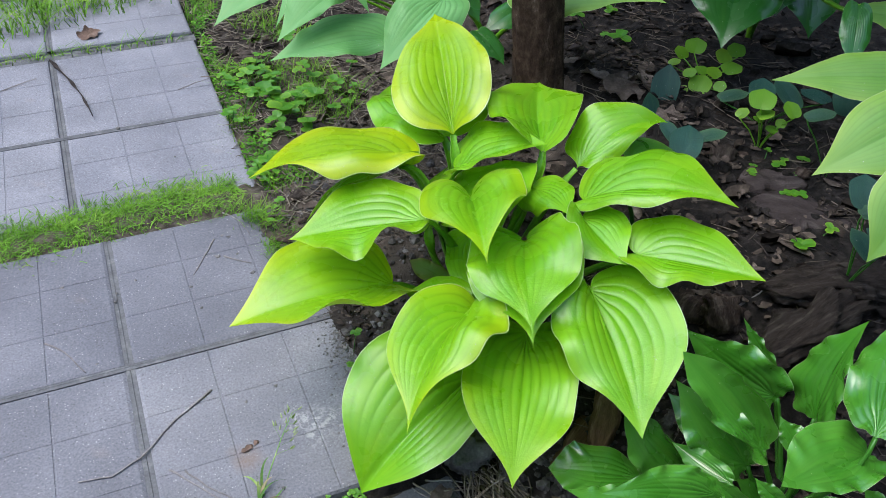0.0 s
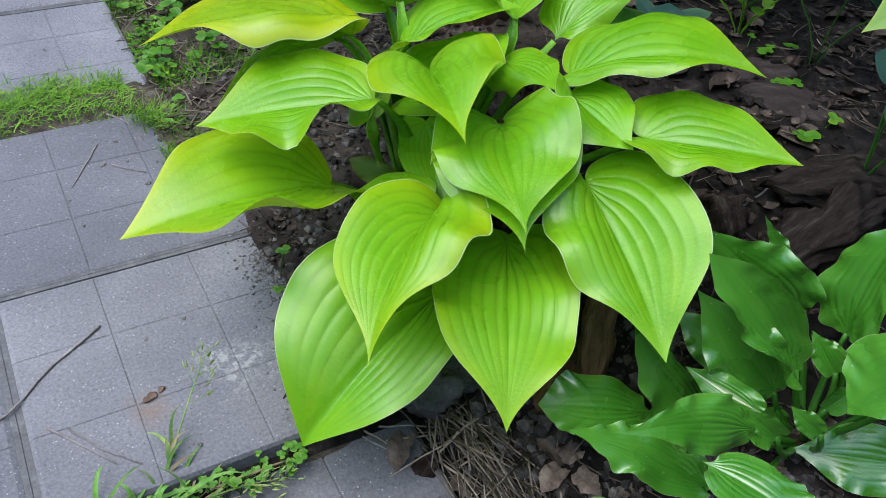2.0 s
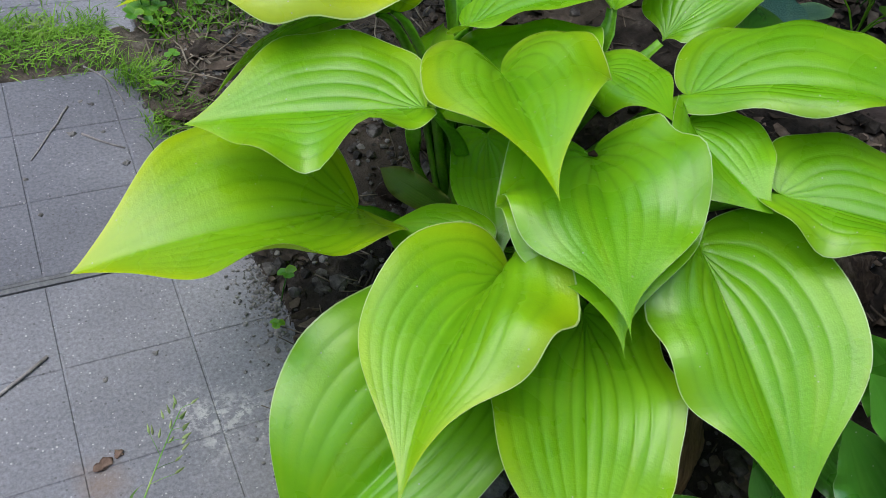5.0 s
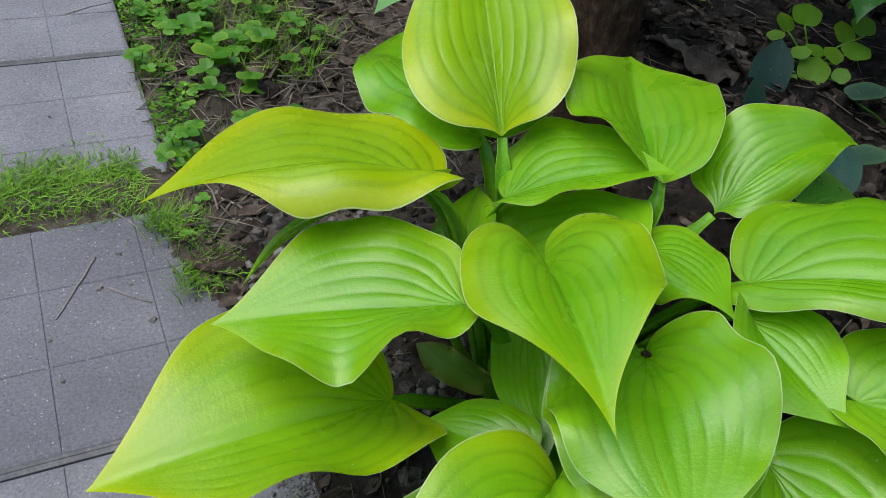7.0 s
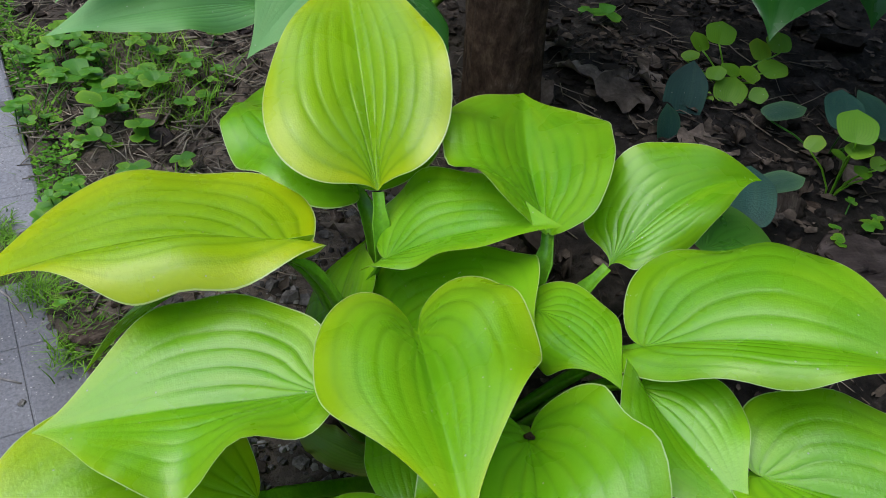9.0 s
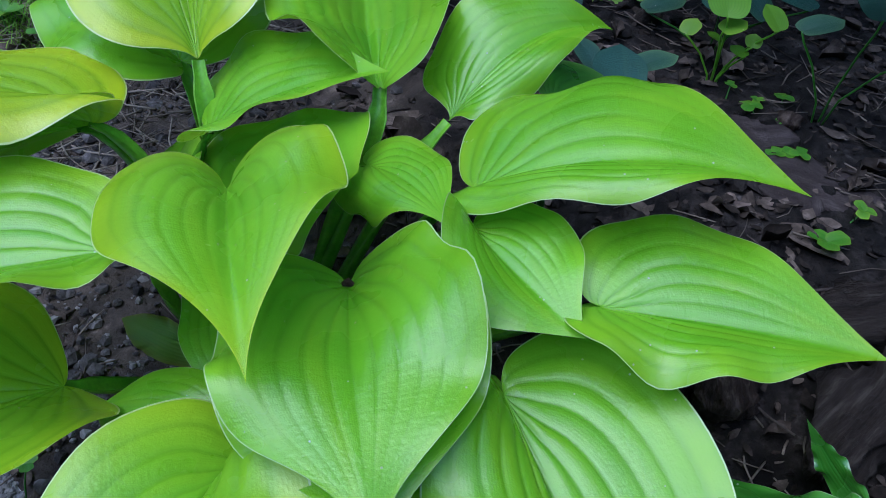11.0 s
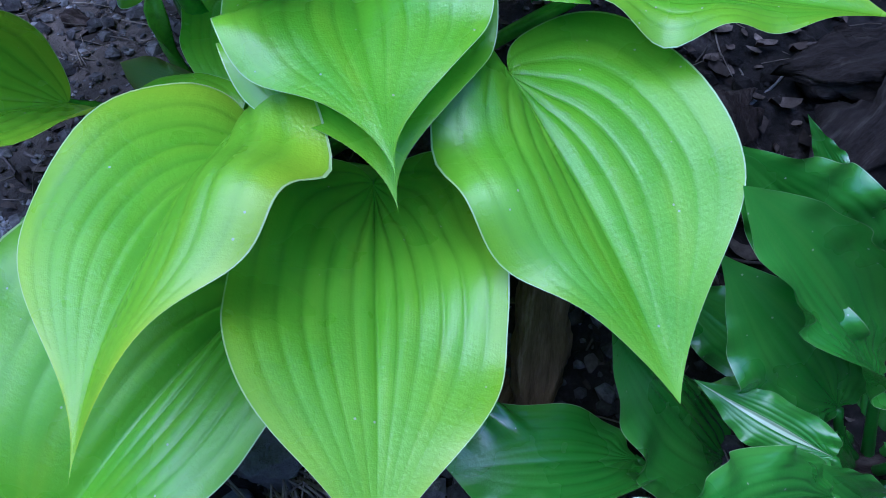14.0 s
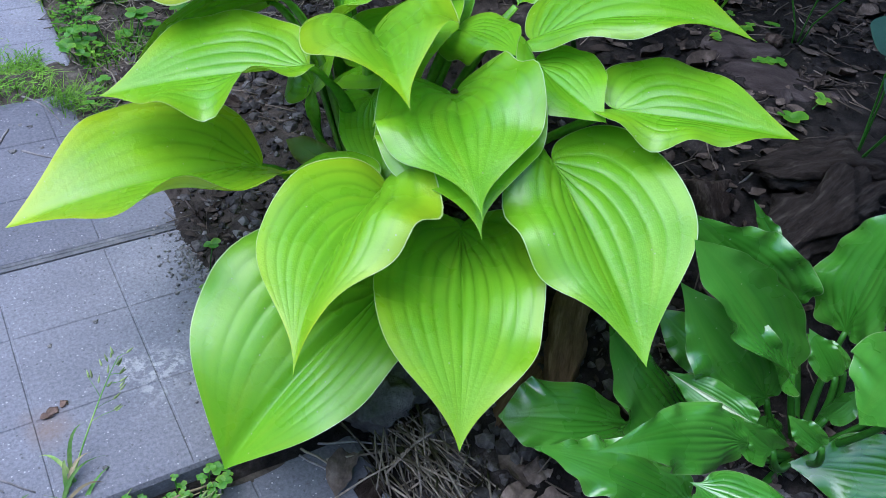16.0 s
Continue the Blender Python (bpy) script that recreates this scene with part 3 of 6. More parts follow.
def bank(x0, y0, x1, y1, z0, z1, width, height, mat, seed, label):
    """A ragged low fillet of earth washed against an edge of the paving."""
    a, b = Vector((x0, y0, z0)), Vector((x1, y1, z1))
    side = (b - a).cross(Vector((0, 0, 1))).normalized()
    n, m = max(20, int((b - a).length / 0.003)), 26
    verts, faces = [], []
    for i in range(n + 1):
        p = a.lerp(b, i / n)
        fat = 0.75 + 0.6 * noise.noise((p.x * 22, p.y * 22, seed))
        for k in range(m + 1):
            q = k / m * 2 - 1
            lie = math.exp(-(q / 0.5) ** 2)
            w = p + side * q * width
            h = height * fat * lie - 0.12 * height + 0.1 * height * noise.fractal((w.x * 20, w.y * 20, seed), 0.6, 2.1, 2)
            verts.append(w + Vector((0, 0, h if abs(q) < 0.99 else -height)))
    for i in range(n):
        for k in range(m):
            j = i * (m + 1) + k
            faces.append((j, j + 1, j + m + 2, j + m + 1))
    ob = link_mesh("edge_soil", verts, faces, mat, pavement, label)
    ob["kind"] = "stuff"


bank(-0.6, -0.299, 0.3, -0.299, -0.03, -0.03, 0.017, 0.008, SAND, 13, "earth lodged at the foot of the step")


# ---- the large lime hosta ----
CROWN = (0.462, -0.075, 0.0)
hosta = empty("hosta", CROWN, label="large lime green hosta with ribbed heart-shaped leaves, yellowing rims", category="plant")


def sheath(b, t, width=0.0075):
    """A broad channelled leaf stalk, crescent in section, from the crown to the foot of its blade."""
    out = Vector((b.x, b.y, 0))
    foot = out * 0.07
    c1 = foot.lerp(b, 0.38) + Vector((0, 0, 0.012))
    c2 = b - (t - b).normalized() * 0.045 - Vector((0, 0, 0.028))
    pts = [Vector(p) for p in bezier([foot, c1, c2, b - Vector((0, 0, 0.001))], np.linspace(0, 1, 18))]
    verts, faces = [], []
    for i, p in enumerate(pts):
        d = (pts[min(i + 1, 17)] - pts[max(i - 1, 0)]).normalized()
        side = d.cross(Vector((0.02, 0.01, 1))).normalized()
        up = side.cross(d)
        w = width * (1.75 - 1.0 * (i / 17) ** 0.6) * (1 if i < 16 else 0.7)
        for k in range(7):
            a = (k - 3) / 3
            verts.append(p + side * w * a + up * w * (0.95 * a * a - 0.55))
        for k in range(5):
            a = (2 - k) / 3
            verts.append(p + side * w * a * 1.15 + up * w * (0.95 * a * a - 0.2))
    for i in range(17):
        for k in range(12):
            j = (k + 1) % 12
            faces.append((i * 12 + k, i * 12 + j, (i + 1) * 12 + j, (i + 1) * 12 + k))
    link_mesh("petiole", verts, faces, STEM, hosta)


def lime(base, tip, yellow=0.3, stalked=0.0082, **shape):
    c = Vector(CROWN)
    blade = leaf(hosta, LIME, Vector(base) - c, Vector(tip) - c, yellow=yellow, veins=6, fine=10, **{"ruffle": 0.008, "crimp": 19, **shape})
    if stalked:
        sheath(Vector(base) - c, Vector(tip) - c, stalked)
    return blade


lime((0.455, 0.002, 0.254), (0.513, 0.208, 0.328), bulge=0.205, side=0.016, roll=0.228, twist=0.113, wl=0.323, wr=0.306, lobe=-0.018, ym=0.234, acum=0.342,
     fold=(0.518, 0.618), curl=(-0.409, -0.266), wave=(-0.004, -0.011, -0.030, -0.003), tipfold=0.234, yellow=1.00)
lime((0.454, 0.039, 0.236), (0.427, 0.238, 0.191), bulge=0.260, side=0.005, roll=0.090, twist=0.329, wl=0.313, wr=0.437, lobe=0.103, ym=0.293, acum=0.230,
     fold=(0.278, 0.347), curl=(-0.443, -0.236), wave=(0.044, 0.007, -0.003, 0.002), tipfold=0.352, yellow=0.10)
lime((0.375, -0.041, 0.252), (0.184, -0.016, 0.261), bulge=0.168, side=0.088, roll=-0.368, twist=-0.034, wl=0.280, wr=0.531, lobe=0.077, ym=0.408, acum=0.258,
     fold=(0.620, 0.240), curl=(-0.950, -0.073), wave=(-0.021, 0.014, 0.015, 0.011), tipfold=0.155, yellow=1.05)
lime((0.358, -0.141, 0.240), (0.209, -0.088, 0.215), bulge=0.060, side=-0.017, roll=-0.030, twist=0.360, wl=0.360, wr=0.428, lobe=0.020, ym=0.497, acum=0.219,
     fold=(0.347, 0.299), curl=(-0.167, -0.012), wave=(-0.059, -0.063, -0.018, -0.006), tipfold=0.112, yellow=0.40)
lime((0.318, -0.135, 0.152), (0.121, -0.142, 0.155), bulge=0.162, side=-0.064, roll=0.006, twist=-0.018, wl=0.391, wr=0.524, lobe=0.046, ym=0.381, acum=0.347,
     fold=(0.194, 0.219), curl=(0.215, -0.272), wave=(0.040, 0.035, -0.007, 0.004), tipfold=0.321, yellow=0.80)
lime((0.420, -0.131, 0.251), (0.367, -0.284, 0.282), bulge=0.150, side=-0.001, roll=-0.172, twist=-0.081, wl=0.377, wr=0.371, lobe=0.192, ym=0.280, acum=0.078,
     fold=(0.560, 0.580), curl=(-0.430, -0.600), wave=(0.026, -0.022, 0.003, -0.007), tipfold=0.259, yellow=0.55)
lime((0.449, -0.213, 0.236), (0.389, -0.351, 0.231), bulge=0.192, side=0.055, roll=0.012, twist=0.130, wl=0.421, wr=0.423, lobe=0.148, ym=0.381, acum=0.001,
     fold=(0.447, 0.175), curl=(0.102, -0.251), wave=(-0.049, -0.022, 0.007, 0.072), tipfold=-0.200, yellow=0.15)
lime((0.377, -0.249, 0.179), (0.245, -0.374, 0.169), bulge=0.204, side=0.055, roll=-0.591, twist=0.323, wl=0.387, wr=0.328, lobe=0.060, ym=0.334, acum=-0.017,
     fold=(0.578, 0.853), curl=(-0.724, -0.129), wave=(-0.017, 0.070, 0.004, -0.011), tipfold=0.115, yellow=0.62, stalked=0.014, relief=0.017)
lime((0.424, -0.281, 0.160), (0.325, -0.446, 0.140), bulge=0.096, side=0.006, roll=0.166, twist=0.090, wl=0.294, wr=0.341, lobe=0.094, ym=0.513, acum=0.205,
     fold=(0.200, 0.060), curl=(0.180, 0.040), wave=(-0.035, 0.029, 0.034, -0.028), tipfold=0.058, yellow=0.4, relief=0.017)
lime((0.372, -0.271, 0.113), (0.212, -0.322, 0.032), bulge=0.262, side=-0.021, roll=0.166, twist=0.072, wl=0.306, wr=0.543, lobe=0.136, ym=0.428, acum=0.571,
     fold=(0.365, 0.354), curl=(-0.240, -0.202), wave=(-0.012, -0.011, -0.016, 0.017), tipfold=0.420, yellow=0.05, relief=0.02)
lime((0.493, -0.293, 0.212), (0.456, -0.461, 0.170), bulge=0.057, side=-0.028, roll=0.148, twist=-0.366, wl=0.440, wr=0.345, lobe=0.138, ym=0.361, acum=0.276,
     fold=(0.309, 0.412), curl=(0.150, -0.530), wave=(-0.005, -0.004, 0.011, 0.053), tipfold=0.080, yellow=0.15, relief=0.013)
lime((0.549, -0.290, 0.245), (0.638, -0.389, 0.257), bulge=0.026, side=-0.010, roll=-0.044, twist=-0.051, wl=0.459, wr=0.303, lobe=0.125, ym=0.321, acum=0.380,
     fold=(0.332, 0.247), curl=(-0.212, -0.328), wave=(0.000, -0.023, 0.016, 0.059), tipfold=0.264, yellow=0.25)
lime((0.537, -0.197, 0.260), (0.651, -0.315, 0.297), bulge=0.266, side=0.062, roll=-0.005, twist=-0.004, wl=0.578, wr=0.202, lobe=0.101, ym=0.341, acum=0.233,
     fold=(0.218, 0.425), curl=(-0.395, -0.601), wave=(-0.018, 0.021, -0.017, -0.011), tipfold=0.300, yellow=0.30)
lime((0.568, -0.122, 0.250), (0.700, -0.116, 0.285), bulge=0.333, side=-0.079, roll=-0.069, twist=-0.494, wl=0.353, wr=0.208, lobe=-0.045, ym=0.371, acum=0.395,
     fold=(0.149, 0.073), curl=(-0.138, -0.574), wave=(0.000, 0.029, 0.022, 0.002), tipfold=0.532, yellow=0.20)
lime((0.506, -0.133, 0.242), (0.501, -0.230, 0.261), bulge=0.149, side=-0.059, roll=-0.108, twist=0.033, wl=0.310, wr=0.322, lobe=0.177, ym=0.270, acum=0.021,
     fold=(0.291, 0.057), curl=(-0.185, -0.809), wave=(0.010, 0.011, -0.007, -0.026), tipfold=-0.106, yellow=0.20)
lime((0.521, -0.217, 0.252), (0.525, -0.305, 0.248), bulge=0.043, side=0.061, roll=-0.175, twist=-0.517, wl=0.430, wr=0.446, lobe=0.084, ym=0.427, acum=0.345,
     fold=(0.323, 0.726), curl=(-0.081, -0.298), wave=(-0.020, 0.000, 0.006, 0.033), tipfold=0.007, yellow=0.10)
lime((0.535, -0.092, 0.266), (0.616, 0.068, 0.268), bulge=0.025, side=-0.067, roll=-0.108, twist=0.020, wl=0.401, wr=0.352, lobe=0.057, ym=0.525, acum=0.301,
     fold=(0.485, 0.655), curl=(-0.326, -0.075), wave=(0.040, 0.044, 0.002, -0.007), tipfold=0.234, yellow=0.25)
lime((0.447, -0.035, 0.224), (0.529, -0.112, 0.288), bulge=0.132, side=-0.021, roll=0.001, twist=-0.026, wl=0.460, wr=0.291, lobe=0.075, ym=0.310, acum=0.378,
     fold=(0.343, 0.280), curl=(-0.008, -0.092), wave=(-0.016, -0.034, 0.017, 0.022), tipfold=0.122, yellow=0.25)
lime((0.371, -0.025, 0.240), (0.238, -0.048, 0.200), bulge=0.211, side=0.004, roll=-0.753, twist=0.012, wl=0.395, wr=0.400, lobe=0.140, ym=0.349, acum=0.258,
     fold=(0.286, 0.238), curl=(-0.268, -0.374), wave=(-0.005, 0.001, 0.001, 0.001), tipfold=0.272, yellow=0.20)
lime((0.440, -0.065, 0.184), (0.486, -0.155, 0.258), bulge=-0.002, side=-0.045, roll=-0.370, twist=0.135, wl=0.484, wr=0.386, lobe=0.162, ym=0.721, acum=0.289,
     fold=(0.393, 0.259), curl=(-0.116, -0.265), wave=(0.013, 0.019, 0.001, 0.001), tipfold=-0.094, yellow=0.20)
lime((0.401, -0.053, 0.166), (0.462, 0.028, 0.188), bulge=0.170, side=0, roll=0.637, twist=-0.017, wl=0.374, wr=0.378, lobe=0.140, ym=0.320, acum=0.257,
     fold=(0.220, 0.310), curl=(-0.419, -0.149), wave=(-0.005, 0.004, 0.005, -0.001), tipfold=0.163, yellow=0.20)
lime((0.454, -0.210, 0.222), (0.391, -0.351, 0.213), bulge=0.192, side=0.055, roll=0.012, twist=0.130, wl=0.421, wr=0.423, lobe=0.148, ym=0.381, acum=0.001,
     fold=(0.447, 0.175), curl=(0.102, -0.251), wave=(-0.049, -0.022, 0.007, 0.072), tipfold=-0.200, yellow=0.20)
lime((0.372, -0.214, 0.170), (0.327, -0.158, 0.152), bulge=0.154, side=-0.012, roll=0.394, twist=0.010, wl=0.421, wr=0.410, lobe=0.140, ym=0.332, acum=0.306,
     fold=(0.252, 0.254), curl=(-0.299, -0.342), wave=(0.000, 0.000, -0.008, -0.012), tipfold=0.095, yellow=0.20)
# a small torn leaf near the crown
# a young inner leaf over the crown, and a torn reddish leaf beside it
lime((0.424, -0.125, 0.191), (0.391, -0.221, 0.161), bulge=0.1, roll=-0.28, wl=0.34, wr=0.3, lobe=0.04, ym=0.42, acum=0.3, fold=(0.35, 0.3), curl=(0.2, 0.1), wave=(0.03, -0.02, 0.03, 0.01), yellow=0.0)
leaf(hosta, WORN, Vector((0.412, -0.110, 0.103)) - Vector(CROWN), Vector((0.365, -0.073, 0.127)) - Vector(CROWN), wl=0.24, wr=0.2, lobe=0.0, ym=0.55, acum=0.8, bulge=0.15, roll=0.84, fold=(0.2, 0.3), curl=(0.2, 0.2), wave=(0.05, 0.05, -0.05, 0.05), yellow=0.6, ruffle=0.03, crimp=40)
tube("withered_spot", [(-0.0146, -0.1356, 0.2371), (-0.0126, -0.1376, 0.2391), (-0.0106, -0.1396, 0.2381)], [0.0012, 0.0024, 0.001], TRUNK, hosta, 7, 0.0, "small brown withered spot")


# ---- the small dark hosta ----
DARK_CROWN = (0.642, -0.503, 0.012)
dark_hosta = empty("dark_hosta", DARK_CROWN, label="small hosta with glossy dark green wavy lance-shaped leaves", category="plant")


def dark(base, tip, stalked=True, mat=DARK, **shape):
    c = Vector(DARK_CROWN)
    shape.setdefault("yellow", 0.15)
    leaf(dark_hosta, mat, Vector(base) - c, Vector(tip) - c, veins=5, fine=6, relief=0.014, rows=26, ruffle=0.026, crimp=38, **shape)
    if stalked:
        stalk(dark_hosta, Vector(base) - c, Vector(tip) - c, Vector((0.1 * (base[0] - c.x), 0.1 * (base[1] - c.y), 0)), DARKSTEM, 0.0036, 0.1)


dark((0.495, -0.437, 0.059), (0.400, -0.394, 0.072), bulge=0.108, side=-0.032, roll=0.132, twist=0.357, wl=0.338, wr=0.306, lobe=-0.027, ym=0.693, acum=0.483,
     fold=(0.328, 0.005), curl=(0.305, 0.031), wave=(0.002, 0.000, -0.007, 0.006), tipfold=0.013)
dark((0.494, -0.523, 0.058), (0.386, -0.448, 0.110), bulge=0.068, side=0.007, roll=-0.001, twist=-0.071, wl=0.158, wr=0.203, lobe=-0.069, ym=0.514, acum=0.381,
     fold=(0.020, 0.172), curl=(-0.366, -0.033), wave=(0.045, -0.001, 0.012, 0.007), tipfold=-0.008)
dark((0.527, -0.514, 0.109), (0.390, -0.495, 0.161), bulge=0.105, side=0.088, roll=0.648, twist=-0.359, wl=0.176, wr=0.166, lobe=-0.036, ym=0.332, acum=0.348,
     fold=(-0.285, 0.003), curl=(-0.194, -0.366), wave=(-0.045, 0.011, -0.023, -0.019), tipfold=0.233)
dark((0.456, -0.522, 0.122), (0.487, -0.610, 0.126), bulge=0.105, side=-0.017, roll=-0.016, twist=-0.229, wl=0.316, wr=0.357, lobe=-0.093, ym=0.683, acum=0.477,
     fold=(0.143, 0.252), curl=(-0.179, -0.090), wave=(0.004, 0.026, 0.012, 0.009), tipfold=0.051, stalked=False)
dark((0.602, -0.484, 0.113), (0.529, -0.410, 0.215), bulge=0.028, side=-0.029, roll=0.508, twist=0.485, wl=0.203, wr=0.228, lobe=0.053, ym=0.518, acum=0.702,
     fold=(0.169, -0.029), curl=(0.338, 0.738), wave=(-0.065, -0.030, 0.004, -0.005), tipfold=0.201)
dark((0.656, -0.438, 0.122), (0.560, -0.374, 0.204), wl=0.24, wr=0.24, roll=1.42, bulge=0.1, side=0.0, twist=0.1, lobe=0.0, ym=0.42, acum=0.36, fold=(0.25, 0.2), curl=(-0.15, -0.2), wave=(0.02, -0.015, -0.02, 0.02), tipfold=0.05)
dark((0.594, -0.480, 0.084), (0.526, -0.414, 0.179), wl=0.26, wr=0.24, roll=1.09, bulge=0.1, side=0.0, twist=0.1, lobe=0.0, ym=0.42, acum=0.36, fold=(0.25, 0.2), curl=(-0.15, -0.2), wave=(0.03, -0.02, -0.02, 0.03), tipfold=0.05)
dark((0.564, -0.458, 0.022), (0.469, -0.411, 0.156), bulge=-0.035, side=-0.018, roll=0.503, twist=0.108, wl=0.276, wr=0.224, lobe=0.021, ym=0.469, acum=0.471,
     fold=(0.146, 0.116), curl=(0.003, -0.413), wave=(-0.027, -0.024, 0.013, 0.016), tipfold=-0.227)
dark((0.684, -0.470, 0.110), (0.721, -0.458, 0.233), bulge=0.145, side=-0.006, roll=0.661, twist=0.237, wl=0.319, wr=0.285, lobe=0.016, ym=0.314, acum=0.445,
     fold=(0.297, 0.124), curl=(-0.095, -0.063), wave=(-0.022, -0.025, 0.010, -0.005), tipfold=0.138)
dark((0.649, -0.556, 0.192), (0.779, -0.454, 0.218), bulge=0.043, side=0.010, roll=0.164, twist=0.200, wl=0.221, wr=0.240, lobe=-0.004, ym=0.394, acum=0.407,
     fold=(0.300, 0.150), curl=(-0.278, -0.100), wave=(-0.007, 0.021, 0.000, 0.000), tipfold=-0.085)
dark((0.661, -0.551, 0.155), (0.531, -0.564, 0.188), bulge=0.010, side=-0.014, roll=0.104, twist=-0.018, wl=0.229, wr=0.345, lobe=0.045, ym=0.337, acum=0.441,
     fold=(0.183, 0.264), curl=(0.056, -0.188), wave=(0.005, -0.015, 0.012, -0.006), tipfold=-0.135)
dark((0.399, -0.530, 0.084), (0.299, -0.502, 0.085), bulge=0.141, side=0.011, roll=-0.242, twist=0.036, wl=0.240, wr=0.259, lobe=-0.026, ym=0.425, acum=0.435,
     fold=(0.150, 0.129), curl=(-0.100, -0.082), wave=(0.000, 0.000, -0.011, 0.000), tipfold=0.088, stalked=False)
dark((0.591, -0.476, 0.061), (0.529, -0.433, 0.094), bulge=0.083, side=-0.011, roll=-0.023, twist=0.151, wl=0.258, wr=0.237, lobe=-0.031, ym=0.449, acum=0.434,
     fold=(0.203, 0.077), curl=(0.107, -0.001), wave=(0.009, 0.013, 0.007, -0.013), tipfold=-0.034, yellow=0.9)
dark((0.620, -0.506, 0.017), (0.576, -0.486, 0.078), bulge=0.080, side=0, roll=0.542, twist=0.080, wl=0.261, wr=0.269, lobe=-0.001, ym=0.450, acum=0.419,
     fold=(0.138, 0.110), curl=(-0.095, -0.145), wave=(0.003, -0.005, -0.001, -0.005), tipfold=-0.033)
dark((0.669, -0.411, 0.141), (0.649, -0.367, 0.183), wl=0.15, wr=0.12, roll=1.49, bulge=0.1, side=0.0, twist=0.1, lobe=0.0, ym=0.42, acum=0.36, fold=(0.25, 0.2), curl=(-0.15, -0.2), wave=(0.02, -0.015, -0.02, 0.02), tipfold=0.05)
dark((0.599, -0.437, 0.070), (0.559, -0.376, 0.106), wl=0.28, wr=0.28, roll=0.85, bulge=0.1, side=0.0, twist=0.1, lobe=0.0, ym=0.42, acum=0.36, fold=(0.25, 0.2), curl=(-0.15, -0.2), wave=(0.02, -0.015, -0.02, 0.02), tipfold=0.05)
dark((0.646, -0.496, 0.101), (0.633, -0.465, 0.132), wl=0.28, wr=0.25, roll=0.96, bulge=0.1, side=0.0, twist=0.1, lobe=0.0, ym=0.42, acum=0.36, fold=(0.25, 0.2), curl=(-0.15, -0.2), wave=(0.02, -0.015, -0.02, 0.02), tipfold=0.05)
dark((0.548, -0.522, 0.098), (0.522, -0.501, 0.124), wl=0.40, wr=0.40, roll=1.38, bulge=0.1, side=0.0, twist=0.1, lobe=0.0, ym=0.42, acum=0.36, fold=(0.25, 0.2), curl=(0.4, 0.3), wave=(0.02, -0.015, -0.02, 0.02), tipfold=0.05)
dark((0.590, -0.534, 0.092), (0.571, -0.509, 0.111), wl=0.28, wr=0.28, roll=1.19, bulge=0.1, side=0.0, twist=0.1, lobe=0.0, ym=0.42, acum=0.36, fold=(0.25, 0.2), curl=(-0.15, -0.2), wave=(0.02, -0.015, -0.02, 0.02), tipfold=0.05)
dark((0.607, -0.520, 0.100), (0.620, -0.526, 0.132), wl=0.34, wr=0.34, roll=-0.95, bulge=0.1, side=0.0, twist=0.1, lobe=0.0, ym=0.42, acum=0.36, fold=(0.25, 0.2), curl=(0.4, 0.2), wave=(0.02, -0.015, -0.02, 0.02), tipfold=0.05)
dark((0.682, -0.582, 0.050), (0.602, -0.514, 0.037), wl=0.30, wr=0.30, roll=0.67, bulge=0.1, side=0.0, twist=0.1, lobe=0.0, ym=0.42, acum=0.36, fold=(0.25, 0.2), curl=(-0.15, -0.2), wave=(0.04, -0.02, -0.03, 0.03), tipfold=0.05)
dark((0.712, -0.569, 0.059), (0.707, -0.540, 0.062), wl=0.40, wr=0.40, roll=1.22, bulge=0.1, side=0.0, twist=0.1, lobe=0.0, ym=0.42, acum=0.36, fold=(0.25, 0.2), curl=(-0.15, -0.2), wave=(0.02, -0.015, -0.02, 0.02), tipfold=0.05)
dark((0.717, -0.497, 0.010), (0.699, -0.465, 0.022), wl=0.30, wr=0.30, roll=1.15, bulge=0.1, side=0.0, twist=0.1, lobe=0.0, ym=0.42, acum=0.36, fold=(0.25, 0.2), curl=(-0.15, -0.2), wave=(0.02, -0.015, -0.02, 0.02), tipfold=0.05)
dark((0.660, -0.494, 0.098), (0.645, -0.460, 0.116), wl=0.30, wr=0.30, roll=1.09, bulge=0.1, side=0.0, twist=0.1, lobe=0.0, ym=0.42, acum=0.36, fold=(0.25, 0.2), curl=(-0.15, -0.2), wave=(0.02, -0.015, -0.02, 0.02), tipfold=0.05)
dark((0.552, -0.500, 0.100), (0.528, -0.430, 0.098), wl=0.20, wr=0.20, roll=0.95, bulge=0.1, side=0.0, twist=0.1, lobe=0.0, ym=0.42, acum=0.36, fold=(0.25, 0.2), curl=(-0.15, -0.2), wave=(0.02, -0.015, -0.02, 0.02), tipfold=0.05, mat=STRIPED)


# ---- plants behind and beside the hosta ----
def spread(name, crown, blades, mat, label, stem=STEM, thick=0.005, **shape):
    """A plant of large blades: (base, tip, half width, roll) each, on stalks from one crown."""
    plant = empty(name, crown, label=label, category="plant")
    c = Vector(crown)
    for base, tip, width, roll in blades:
        b, t = Vector(base) - c, Vector(tip) - c
        wl, wr = width if isinstance(width, tuple) else (width, width)
        leaf(plant, mat, b, t, wl=wl, wr=wr, roll=roll, **shape)
        stalk(plant, b, t, (0, 0, 0), stem, thick)
    return plant


